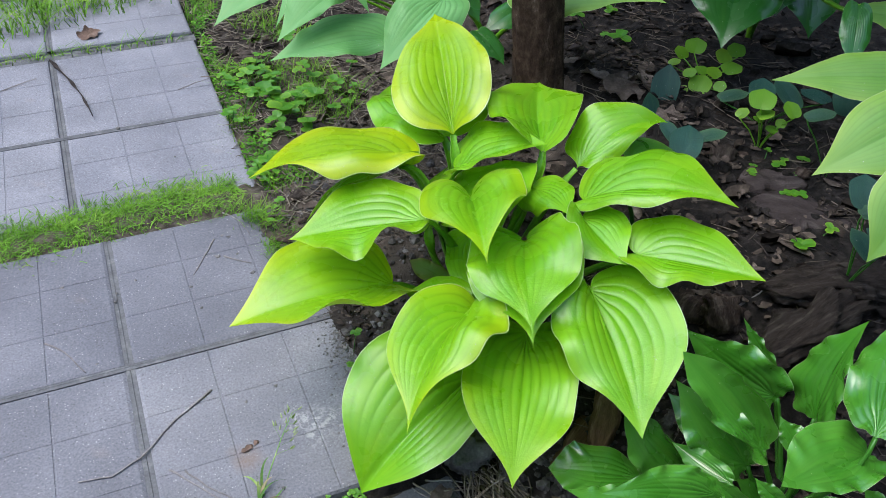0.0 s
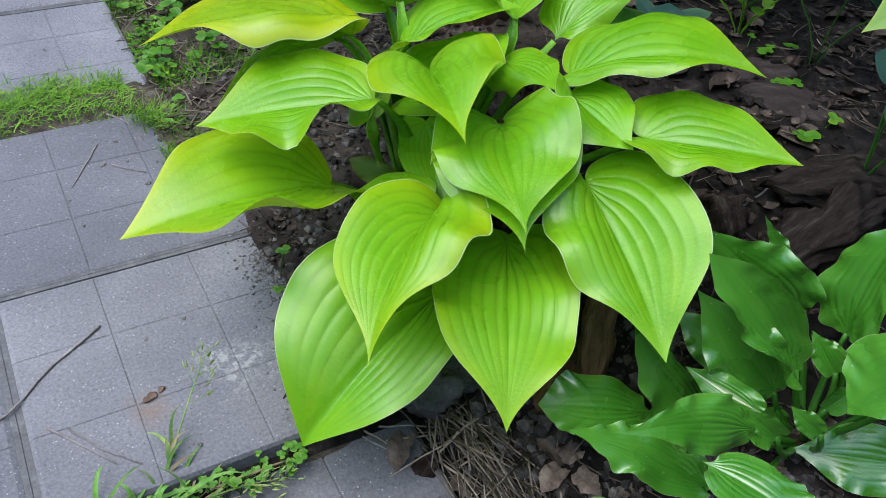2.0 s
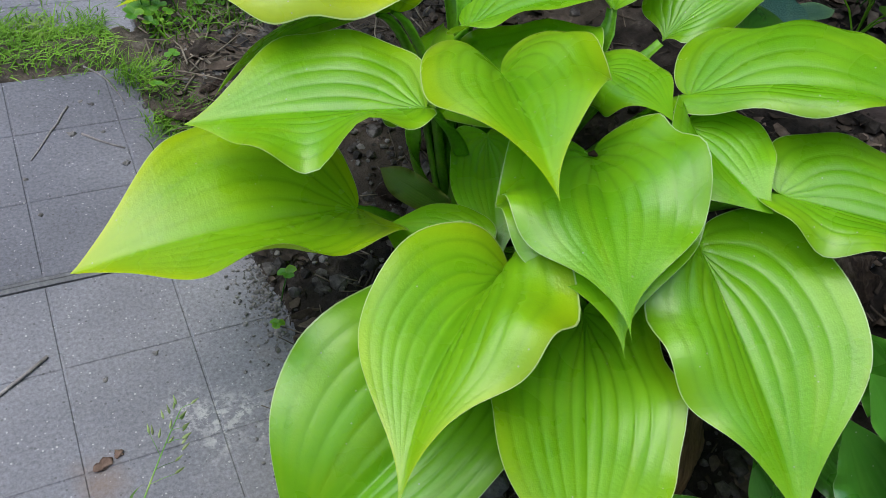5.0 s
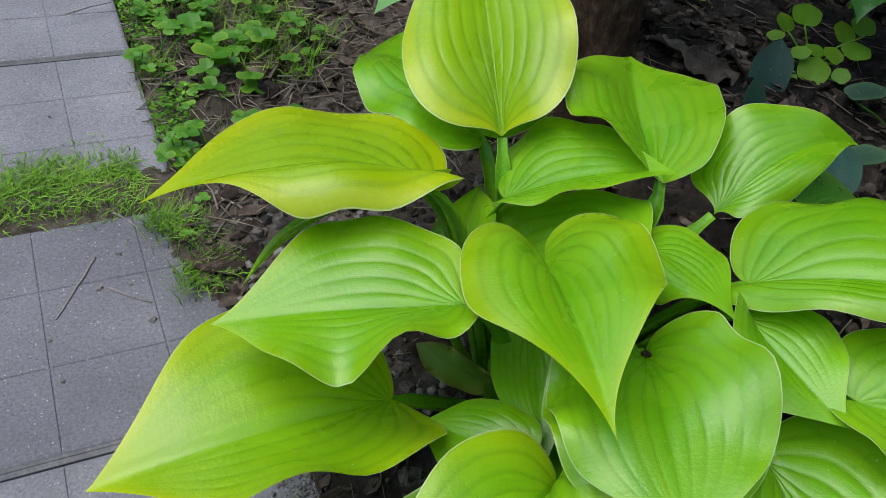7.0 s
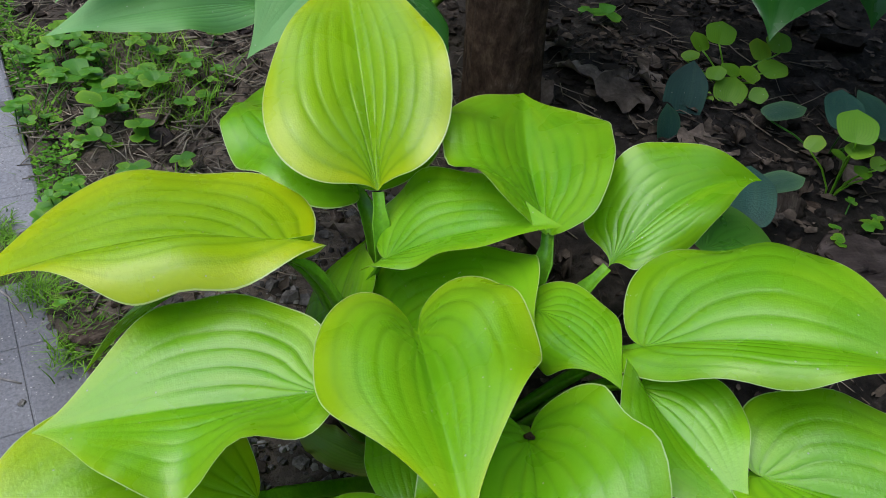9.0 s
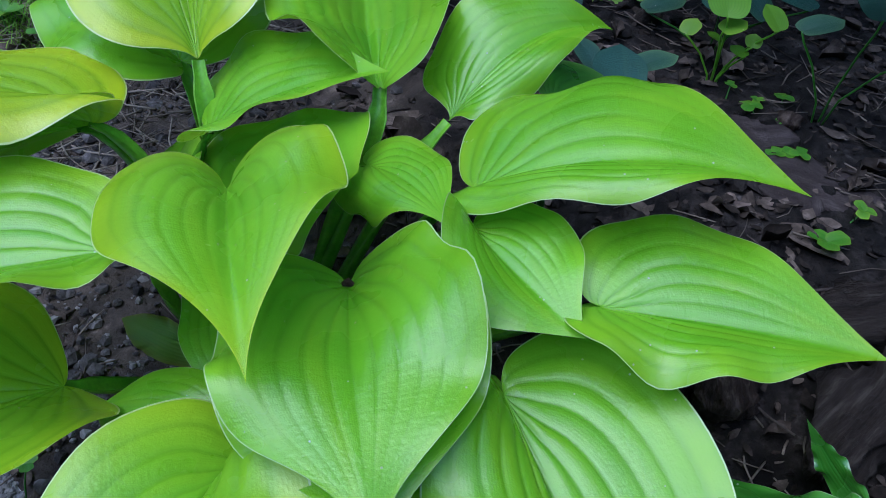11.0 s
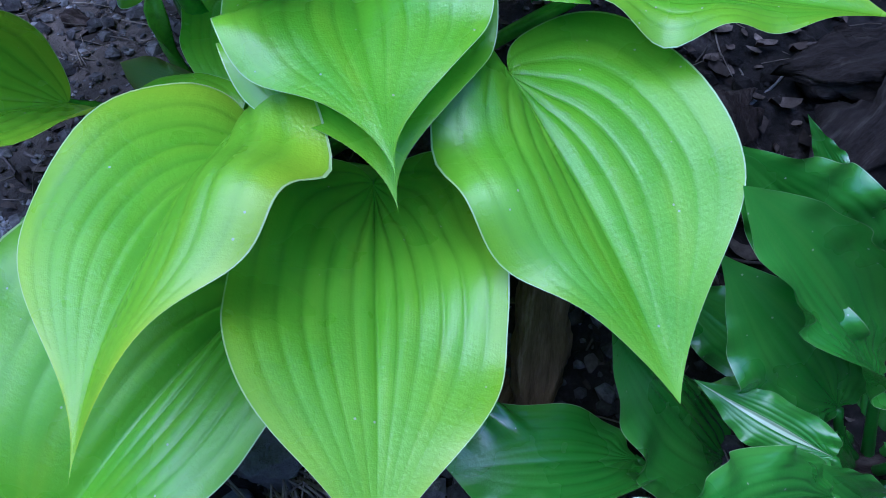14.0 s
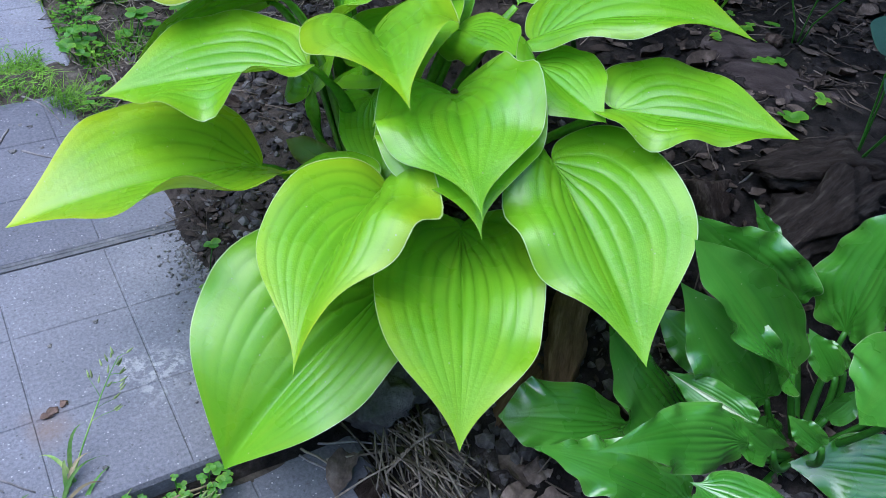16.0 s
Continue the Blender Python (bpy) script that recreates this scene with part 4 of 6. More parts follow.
spread("hosta", (0.640, 0.430, 0.060), [
    ((0.468, 0.262, 0.275), (0.279, 0.261, 0.269), (0.14, 0.34), 0.35),
    ((0.442, 0.322, 0.354), (0.291, 0.256, 0.298), (0.1, 0.34), 0.4),
    ((0.390, 0.451, 0.329), (0.224, 0.382, 0.280), (0.14, 0.36), 0.3),
    ((0.401, 0.384, 0.377), (0.307, 0.331, 0.286), 0.12, 0.1),
    ((0.385, 0.271, 0.391), (0.413, 0.202, 0.344), 0.22, 0.2),
    ((0.572, 0.299, 0.315), (0.429, 0.212, 0.252), 0.3, 0.3),
    ((0.625, 0.399, 0.300), (0.542, 0.356, 0.221), 0.3, 0.2),
], BLUE, "broad blue-green hosta with matt ribbed leaves behind the path", lobe=0.06, ym=0.36, acum=0.3, ruffle=0.012, wave=(0.02, 0.01, -0.02, 0.015), yellow=0.1, relief=0.007, thick=0.003)
spread("hosta", (0.740, 0.478, 0.092), [
    ((0.637, 0.428, 0.278), (0.659, 0.354, 0.232), 0.34, 0.0),
    ((0.647, 0.339, 0.227), (0.671, 0.278, 0.187), 0.36, 0.0),
    ((0.764, 0.391, 0.235), (0.674, 0.376, 0.202), 0.3, 0.3),
], HANGING, "shaded dark green foliage beside the tree trunk", lobe=0.04, ym=0.4, yellow=0.0, relief=0.005)
spread("hosta", (0.800, 0.400, 0.090), [
    ((0.766, 0.391, 0.269), (0.833, 0.095, 0.343), (0.24, 0.22), -0.5),
], PALE, "pale green hosta leaf with an insect-eaten rim beyond the trunk", lobe=0.05, ym=0.4, yellow=0.5, ruffle=0.01, thick=0.0025)
spread("hosta", (1.235, 0.330, 0.115), [
    ((1.110, 0.257, 0.324), (1.003, 0.148, 0.220), 0.42, 0.0),
    ((1.174, 0.214, 0.317), (1.125, 0.170, 0.251), 0.35, 0.1),
    ((1.067, -0.033, 0.357), (1.022, -0.090, 0.286), 0.22, 0.1),
    ((1.257, 0.243, 0.297), (1.216, 0.170, 0.196), 0.4, 0.1),
    # upper tier out of view, added to shade the back of the bed
    ((1.043, 0.351, 0.534), (0.881, 0.275, 0.394), 0.4, 0.0),
    ((1.082, 0.267, 0.548), (0.926, 0.147, 0.436), 0.4, 0.0),
    ((1.113, 0.183, 0.562), (0.979, 0.045, 0.452), 0.4, 0.0),
    ((1.160, 0.076, 0.580), (0.984, -0.074, 0.481), 0.4, 0.0),
    ((0.989, 0.259, 0.663), (0.827, 0.154, 0.548), 0.4, 0.0),
    ((1.045, 0.156, 0.673), (0.863, 0.023, 0.574), 0.4, 0.0),
    ((1.087, 0.054, 0.684), (0.880, -0.104, 0.594), 0.4, 0.0),
], HANGING, "deep green shaded hosta leaves hanging over the bed, upper ones added unseen for shade", lobe=0.05, ym=0.4, yellow=0.0, ruffle=0.012, relief=0.006)
spread("hosta", (1.3, -0.1, 0.0), [
    ((1.229, -0.083, 0.301), (1.073, 0.004, 0.337), 0.2, 0.4),
    ((1.068, -0.216, 0.320), (0.851, -0.117, 0.318), 0.17, 0.5),
    ((0.845, -0.364, 0.407), (0.697, -0.351, 0.350), 0.28, 0.5),
    ((0.792, -0.413, 0.373), (0.704, -0.440, 0.301), 0.34, 0.5),
], PALE, "tall pale green hosta leaning into the bed", relief=0.004, lobe=0.05, ym=0.42, acum=0.3, yellow=0.6, ruffle=0.006, curl=(-0.2, -0.2))


def sprout(name, at, leaves, mat, label, category="plant", size=0.03, slim=0.45, stem=DARKSTEM, group="", rise=0.0, facing=False):
    """A low plant: small blades at the ends of thin stems from one foot. leaves: offsets of the blades' middles and their sizes."""
    plant = empty(name, at, label=label, category=category, group=group)
    for k, (x, y, z, s) in enumerate(leaves):
        turn = 0.85 + 1.1 * math.sin(k * 2.4) if facing else math.atan2(y, x) + 0.9 * math.sin(k * 2.4)
        way = Vector((math.cos(turn), math.sin(turn), rise + 0.25 * math.sin(k * 1.7) - 0.1)).normalized()
        mid = Vector((x, y, z))
        leaf(plant, mat, mid - way * s * 0.5, mid + way * s * 0.5, wl=slim, wr=slim, lobe=0.04, ym=0.5, acum=0.75, bulge=0.05, roll=0.35 * math.sin(k * 3.1),
             fold=(0.1, 0.1), curl=(0, 0), veins=3, fine=2, rows=5, relief=0.008, yellow=0.4 * (k % 3))
        tube("stem", bezier([(0, 0, -0.01), (0, 0, z * 0.6), mid - way * s * 0.7, mid - way * s * 0.5], np.linspace(0, 1, 5)), [0.0011] * 5, stem, plant, 5)
    return plant


def from_foot(foot, places):
    """Offsets of blades from a plant's foot."""
    return [(p[0] - foot[0], p[1] - foot[1], p[2] - foot[2], s) for p, s in places]


_f = (1.025, 0.205, 0.115)
sprout("moneywort", _f, from_foot(_f, [
    ((1.028, 0.238, 0.185), 0.036), ((1.007, 0.249, 0.171), 0.026), ((0.986, 0.233, 0.162), 0.021), ((1.012, 0.194, 0.160), 0.025), ((0.997, 0.170, 0.149), 0.038),
    ((0.966, 0.177, 0.138), 0.023), ((0.971, 0.152, 0.130), 0.021), ((0.960, 0.171, 0.122), 0.016), ((1.062, 0.202, 0.176), 0.030), ((1.079, 0.193, 0.188), 0.030),
    ((1.060, 0.168, 0.166), 0.034), ((1.021, 0.173, 0.164), 0.026), ((1.022, 0.148, 0.150), 0.021), ((0.986, 0.189, 0.163), 0.023)]), JENNY,
    "yellow-green moneywort with round leaves in dark litter", slim=0.52, stem=STEM, rise=0.55, facing=True)
_f = (0.974, -0.015, 0.115)
sprout("moneywort", _f, from_foot(_f, [
    ((0.946, -0.023, 0.226), 0.039), ((0.973, -0.056, 0.220), 0.028), ((0.948, -0.038, 0.207), 0.025), ((0.962, -0.040, 0.180), 0.018), ((0.974, -0.045, 0.191), 0.016),
    ((0.949, 0.010, 0.185), 0.020), ((0.963, -0.008, 0.180), 0.016)]), JENNY, "small yellow-green moneywort sprig in the shade", slim=0.52, stem=STEM, rise=0.55, facing=True)
for _foot, _places, _label in (
    ((0.908, 0.166, 0.115), [((0.922, 0.169, 0.160), 0.07), ((0.868, 0.132, 0.147), 0.05)], "upright dark teal bugle leaf beside the moneywort"),
    ((0.836, -0.009, 0.111), [((0.807, -0.038, 0.191), 0.07), ((0.801, -0.002, 0.191), 0.04), ((0.861, -0.031, 0.185), 0.045)], "dark teal crinkled bugle leaves on the soil"),
    ((1.035, 0.043, 0.115), [((0.986, 0.021, 0.211), 0.06), ((1.031, 0.015, 0.201), 0.06), ((1.006, 0.094, 0.161), 0.05), ((1.059, -0.014, 0.205), 0.05)], "dark blue-green bugle rosette under the hostas"),
    ((0.846, -0.332, 0.109), [((0.853, -0.305, 0.263), 0.058), ((0.796, -0.365, 0.244), 0.042), ((0.844, -0.337, 0.257), 0.04), ((0.825, -0.365, 0.245), 0.04)], "dark teal bugle plant near the rotten wood"),
    ((1.008, -0.119, 0.115), [((0.984, -0.135, 0.271), 0.06), ((0.997, -0.166, 0.254), 0.05), ((0.995, -0.094, 0.225), 0.045)], "dark teal bugle leaves in shade"),
):
    sprout("bugle", _foot, from_foot(_foot, _places), TEAL, _label, slim=0.34, group="bugle plants", rise=2.2 if "upright" in _label else 0.35, facing=True)


# a round young leaf behind the lime hosta
_young = empty("young_hosta", (0.70, -0.09, 0.078), label="single round dark green young hosta leaf on a short stalk", category="plant")
leaf(_young, DARK, Vector((0.630, -0.142, 0.262)) - _young.location, Vector((0.732, -0.112, 0.228)) - _young.location, wl=0.36, wr=0.36, lobe=0.05, ym=0.5, acum=0.7, bulge=0.1, roll=-0.3, yellow=0.6, relief=0.006)
stalk(_young, Vector((0.630, -0.142, 0.262)) - _young.location, Vector((0.732, -0.112, 0.228)) - _young.location, (0, 0, -0.01), DARKSTEM, 0.003)


# clover and other low weeds between the path and the hostas
def clover(at, spread_out, count, seed, mat=WEED, size=0.02, tall=0.03, label="low clover with round green leaflets at the path's edge", name="clover"):
    rng = random.Random(seed)
    plant = empty(name, at, label=label, category="weed", group="weeds along the bed")
    for k in range(count):
        a, r = rng.uniform(0, 6.283), spread_out * math.sqrt(rng.random())
        top = Vector((r * math.cos(a), r * math.sin(a), tall * rng.uniform(0.35, 1.0)))
        if at[1] > -0.28 and at[0] + top.x < edge_x(at[1] + top.y) - 0.01:
            continue
        tube("stem", [(top.x * 0.4, top.y * 0.4, -0.015), (top.x * 0.7, top.y * 0.7, top.z * 0.5), top], [0.0008] * 3, DARKSTEM, plant, 4)
        turn = rng.uniform(0, 6.283)
        s = size * rng.uniform(0.45, 1.1) * (1.55 if rng.random() < 0.2 else 1.0)
        for j in range(3):
            q = turn + 2.094 * j
            way = Vector((math.cos(q), math.sin(q), rng.uniform(-0.25, 0.35)))
            leaf(plant, mat, top, top + way * s, wl=0.5, wr=0.5, lobe=0.0, ym=0.62, acum=1.1, bulge=0.08, fold=(0.15, 0.15), curl=(0, 0),
                 veins=2, fine=2, rows=3, relief=0.0, yellow=rng.uniform(0, 0.9))
    return plant


for _k, (_p, _r, _n) in enumerate((
    ((0.323, 0.635, 0.000), 0.05, 9), ((0.343, 0.521, 0.000), 0.06, 12), ((0.408, 0.641, 0.000), 0.06, 10), ((0.413, 0.541, 0.000), 0.05, 8), ((0.337, 0.581, 0.000), 0.05, 8), ((0.359, 0.481, 0.000), 0.04, 7),
    ((0.463, 0.594, 0.013), 0.05, 7), ((0.481, 0.543, 0.017), 0.05, 6), ((0.273, 0.492, 0.000), 0.04, 6), ((0.268, 0.372, 0.000), 0.04, 9), ((0.274, 0.364, 0.000), 0.04, 8), ((0.317, 0.357, 0.000), 0.03, 5),
    ((0.246, 0.557, 0.000), 0.05, 7), ((0.274, 0.641, 0.000), 0.05, 7), ((0.326, 0.725, 0.000), 0.05, 7), ((0.491, 0.789, 0.019), 0.05, 8), ((0.560, 0.706, 0.037), 0.05, 8), ((0.387, 0.689, 0.000), 0.05, 6),
    ((0.259, 0.247, 0.000), 0.03, 4), ((0.983, 0.473, 0.115), 0.07, 8), ((0.950, -0.055, 0.115), 0.025, 5), ((0.912, -0.082, 0.115), 0.02, 4), ((0.882, -0.226, 0.115), 0.025, 4), ((0.909, -0.143, 0.115), 0.02, 3),
    ((0.272, -0.091, 0.000), 0.02, 4), ((0.982, -0.100, 0.115), 0.025, 4), ((0.298, 0.522, 0.000), 0.05, 8), ((0.366, 0.602, 0.000), 0.06, 8), ((0.278, 0.643, 0.000), 0.06, 7), ((0.371, 0.384, 0.000), 0.04, 4),
)):
    clover(_p, _r * 1.4, max(3, int(_n * 0.7)), _k, size=0.017 if _p[1] > 0.3 else 0.012, tall=0.055 if _p[1] > 0.3 else 0.03)
# yellow-green weed and a seedling row along the step
clover((0.338, 0.745, 0.000), 0.03, 7, 77, JENNY, 0.017, 0.04, "bright green weed beside the path", "weed")
for _k in range(11):
    _u = _k / 10
    _x, _y = 0.11 * (1 - _u) + 0.212 * _u, -0.303 + 0.005 * math.sin(_k * 2.1)
    clover((_x, _y, -0.02), 0.014, 5, 100 + _k, WEED, 0.0044, 0.017, "tiny green seedlings at the foot of the step", "seedling")


# ---- tree trunk ----
def trunk(foot, top, r0, r1):
    rng = random.Random(5)
    f, t = Vector(foot), Vector(top)
    verts, faces = [], []
    rows, sides = 60, 40
    for i in range(rows + 1):
        u = i / rows
        p = f.lerp(t, u)
        r = r0 + (r1 - r0) * u + 0.02 * math.exp(-u * 28)
        for k in range(sides):
            q = 2 * math.pi * k / sides
            ridge = 0.004 * noise.fractal((math.cos(q) * 4, math.sin(q) * 4, u * 9), 0.7, 2, 4) + 0.0025 * noise.noise((math.cos(q) * 14, math.sin(q) * 14, u * 30))
            rr = r + ridge
            verts.append((p.x + rr * math.cos(q), p.y + rr * math.sin(q), p.z))
    for i in range(rows):
        for k in range(sides):
            j = (k + 1) % sides
            faces.append((i * sides + k, i * sides + j, (i + 1) * sides + j, (i + 1) * sides + k))
    faces.append(tuple(range(rows * sides, (rows + 1) * sides)))
    return link_mesh("trunk", verts, faces, TRUNK, tree, "rough brown bark")


tree = empty("tree", (0, 0, 0), label="slim garden tree with rough brown trunk, shading the bed", category="tree")
trunk((0.722, 0.225, 0.03), (0.55, 0.235, 1.7), 0.040, 0.036)
CROWN_LEAF = plain("tree_leaf", [(0.3, (0.03, 0.09, 0.012)), (0.7, (0.07, 0.17, 0.025))], 10.0, 0.5, 0.1, 0.001, 100.0, 0.4)


def limb(a, b, r):
    a, b = Vector(a), Vector(b)
    tube("limb", bezier([a, a.lerp(b, 0.3) + Vector((0, 0, 0.1)), a.lerp(b, 0.7) + Vector((0, 0, 0.08)), b], np.linspace(0, 1, 8)), [r * (1 - 0.09 * i) for i in range(8)], TRUNK, tree, 8)


def crown():
    """Many small leaves in clumps along the limbs, with gaps between."""
    rng = random.Random(21)
    verts, faces = [], []
    for _ in range(250):
        # unseen clumps set off the trunk to shade the bed's right back
        c = Vector((rng.gauss(1.2, 0.32), rng.gauss(0.55, 0.3), rng.uniform(1.35, 2.5)))
        for _ in range(60):
            p = c + Vector((rng.gauss(0, 0.12), rng.gauss(0, 0.12), rng.gauss(0, 0.08)))
            a = rng.uniform(0, 6.283)
            d = Vector((math.cos(a), math.sin(a), rng.gauss(-0.2, 0.3)))
            w = Vector((-math.sin(a), math.cos(a), rng.gauss(0, 0.3)))
            size = rng.uniform(0.03, 0.06)
            s = len(verts)
            verts += [p, p + d * size * 0.5 + w * size * 0.28, p + d * size, p + d * size * 0.5 - w * size * 0.28]
            faces.append((s, s + 1, s + 2, s + 3))
    ob = link_mesh("crown", verts, faces, CROWN_LEAF, tree, "green leafy crown with gaps, out of view, added to shade the bed")
    ob["kind"] = "stuff"


for _a, _b, _r in (((0.58, 0.23, 1.4), (1.3, 0.6, 2.0), 0.02), ((0.575, 0.23, 1.45), (0.6, 0.9, 2.1), 0.02), ((0.57, 0.235, 1.5), (1.1, 1.1, 2.3), 0.022), ((0.56, 0.235, 1.6), (0.9, 0.5, 2.4), 0.02)):
    limb(_a, _b, _r)
crown()



# ---- clipped hedge, unseen, added to close the garden and block low light ----
def hedge():
    HEDGE = plain("hedge_leaf", [(0.35, (0.012, 0.035, 0.008)), (0.6, (0.035, 0.085, 0.018)), (0.8, (0.07, 0.14, 0.03))], 9.0, 0.7, 1.0, 0.05, 40.0)
    verts, faces = [], []
    around, rows = 120, 16
    for i in range(around):
        a = 2 * math.pi * i / around
        # extra height on the right darkens reflections and the light from that side
        tall = max(0.0, math.cos(a + 0.1)) ** 0.5
        for j in range(rows + 1):
            u = j / rows
            r = 3.6 + 0.9 * tall + 0.35 * noise.fractal((math.cos(a) * 5, math.sin(a) * 5, u * 3), 0.6, 2, 4) + (0.5 * u * u)
            z = -0.2 + (2.2 + 3.2 * tall) * u + (0.15 * noise.noise((math.cos(a) * 7, math.sin(a) * 7, 2)) if j == rows else 0)
            verts.append((0.3 + r * math.cos(a), r * math.sin(a), z))
    for i in range(around):
        n = (i + 1) % around
        for j in range(rows):
            faces.append((i * (rows + 1) + j, i * (rows + 1) + j + 1, n * (rows + 1) + j + 1, n * (rows + 1) + j))
    tagged(link_mesh("hedge", verts, faces, HEDGE), "unseen dark green hedge added to close the garden and block low light", "hedge", kind="structure")


hedge()


# ---- grass ----
def blades(places, seed, length, width=0.0022, lean=0.6):
    """Bent grass blades, joined: three tapering stretches each."""
    rng = random.Random(seed)
    verts, faces = [], []
    for x, y, z in places:
        a = rng.uniform(0, 6.283)
        h = length * rng.uniform(0.4, 1.25)
        out = h * lean * rng.uniform(0.2, 1.5)
        d, side = Vector((math.cos(a), math.sin(a), 0)), Vector((-math.sin(a), math.cos(a), 0))
        w = width * rng.uniform(0.6, 1.3)
        s = len(verts)
        for u in (0, 0.4, 0.75, 1.0):
            p = Vector((x, y, z)) + d * out * u ** 1.8 + Vector((0, 0, h * (u - 0.25 * u * u * lean)))
            ww = w * (1 - u) ** 0.6 * 0.5 + 0.00012
            verts += [p - side * ww, p + side * ww + Vector((0, 0, 0.0003))]
        for k in range(3):
            faces.append((s + 2 * k, s + 2 * k + 1, s + 2 * k + 3, s + 2 * k + 2))
    return verts, faces


def grass(name, count, seed, place, length, label, width=0.0022, lean=0.6):
    rng = random.Random(seed)
    verts, faces = blades([place(rng) for _ in range(count)], seed, length, width, lean)
    return tagged(link_mesh(name, verts, faces, GRASS), label, "grass", kind="stuff")


def strip_place(rng):
    x = rng.uniform(-0.5, 0.22)
    mid = 0.345 + 0.012 * math.sin(x * 14) - 0.03 * max(0, x - 0.1)
    return x, mid + rng.gauss(0, 0.028) + 0.004, -0.002


grass("grass_strip", 11000, 1, strip_place, 0.0105, "thick short green grass growing in the joint of the path", 0.0013, 1.4)


grass("long_grass", 260, 5, lambda rng: (rng.uniform(-0.5, 0.22), 0.345 + rng.gauss(0, 0.02), -0.002), 0.026, "longer loose blades of grass standing in the joint", 0.0014, 1.5)


def edge_weeds(count, seed):
    """Dense tiny-leaved green weeds that creep along the edge of the paving."""
    rng = random.Random(seed)
    verts, faces = [], []
    while count:
        x, y = 0.247 + abs(rng.gauss(0, 0.045)), rng.uniform(0.33, 1.25)
        if noise.noise((x * 14, y * 14, 21)) < -0.08 + (x - 0.25) * 1.5:
            continue
        z = soil_height(x, y) + rng.uniform(0.0, 0.016)
        a, size = rng.uniform(0, 6.283), rng.uniform(0.003, 0.0075)
        d = Vector((math.cos(a), math.sin(a), rng.uniform(-0.2, 0.7))) * size
        w = Vector((-math.sin(a), math.cos(a), rng.gauss(0, 0.3))) * size * 0.36
        p, k = Vector((x, y, z)), len(verts)
        verts += [p, p + d * 0.35 + w, p + d * 0.8 + w * 0.7, p + d, p + d * 0.8 - w * 0.7, p + d * 0.35 - w]
        faces.append((k, k + 1, k + 2, k + 3, k + 4, k + 5))
        count -= 1
    tagged(link_mesh("creeping_weed", verts, faces, CREEPER), "dense tiny-leaved green weeds creeping along the paving", "weed", kind="stuff")


def verge_place(rng):
    while True:
        x, y = rng.uniform(0.24, 0.62), rng.uniform(0.3, 1.5)
        if noise.noise((x * 8, y * 8, 7)) > -0.05 + (x - 0.3) * 0.9:
            return x, y, soil_height(x, y) - 0.003


edge_weeds(2800, 41)
grass("verge_grass", 3400, 2, verge_place, 0.034, "sparse green grass along the edge of the path", 0.002, 0.9)
grass("joint_grass", 260, 3, lambda rng: (rng.uniform(-0.5, 0.24), 0.962 + rng.gauss(0, 0.008), 0.01), 0.03, "thin grass in a joint of the far slabs", 0.002, 1.2)
grass("verge_grass", 500, 4, lambda rng: (rng.uniform(-0.6, 0.3), 1.3 + rng.gauss(0, 0.06), 0.03), 0.06, "grass and dry stalks at the far slabs", 0.0025, 1.0)
# far grass over the corner of the last slabs
for _k, _p in enumerate(((-0.096, 1.198, 0.030), (-0.000, 1.191, 0.030), (0.085, 1.174, 0.030), (-0.122, 1.077, 0.030), (-0.052, 1.115, 0.030))):
    grass("verge_grass", 110, 60 + _k, lambda rng: (_p[0] + rng.gauss(0, 0.06), _p[1] + rng.gauss(0, 0.03), 0.03), 0.045, "yellowish grass growing over the far slabs", 0.0028, 1.3)
for _k, _p in enumerate(((0.249, 0.238, -0.000), (0.229, 0.266, 0.000), (0.247, 0.166, 0.000), (0.273, 0.181, 0.000))):
    grass("grass_tuft", 240, 20 + _k, lambda rng: (_p[0] + rng.gauss(0, 0.013), _p[1] + rng.gauss(0, 0.013), 0.004), 0.018, "small tuft of grass on the soil beside the slab", 0.001, 1.2)


def ribbon(o, d, side, h, rise, droop, w, twirl, steps=8):
    """A bent grass blade with a keel, from its foot o."""
    verts = []
    for j in range(steps + 1):
        u = j / steps
        p = o + d * h * (u - 0.12 * u * u) + side * h * twirl * u * u + Vector((0, 0, rise * math.sin(u * 1.9) - droop * u * u * u))
        ww = w * 0.5 * min(1, 0.5 + 2 * u) * (1 - u ** 2.6) + 0.0002
        verts += [p - side * ww + Vector((0, 0, 0.25 * ww)), p, p + side * ww + Vector((0, 0, 0.25 * ww))]
    return verts


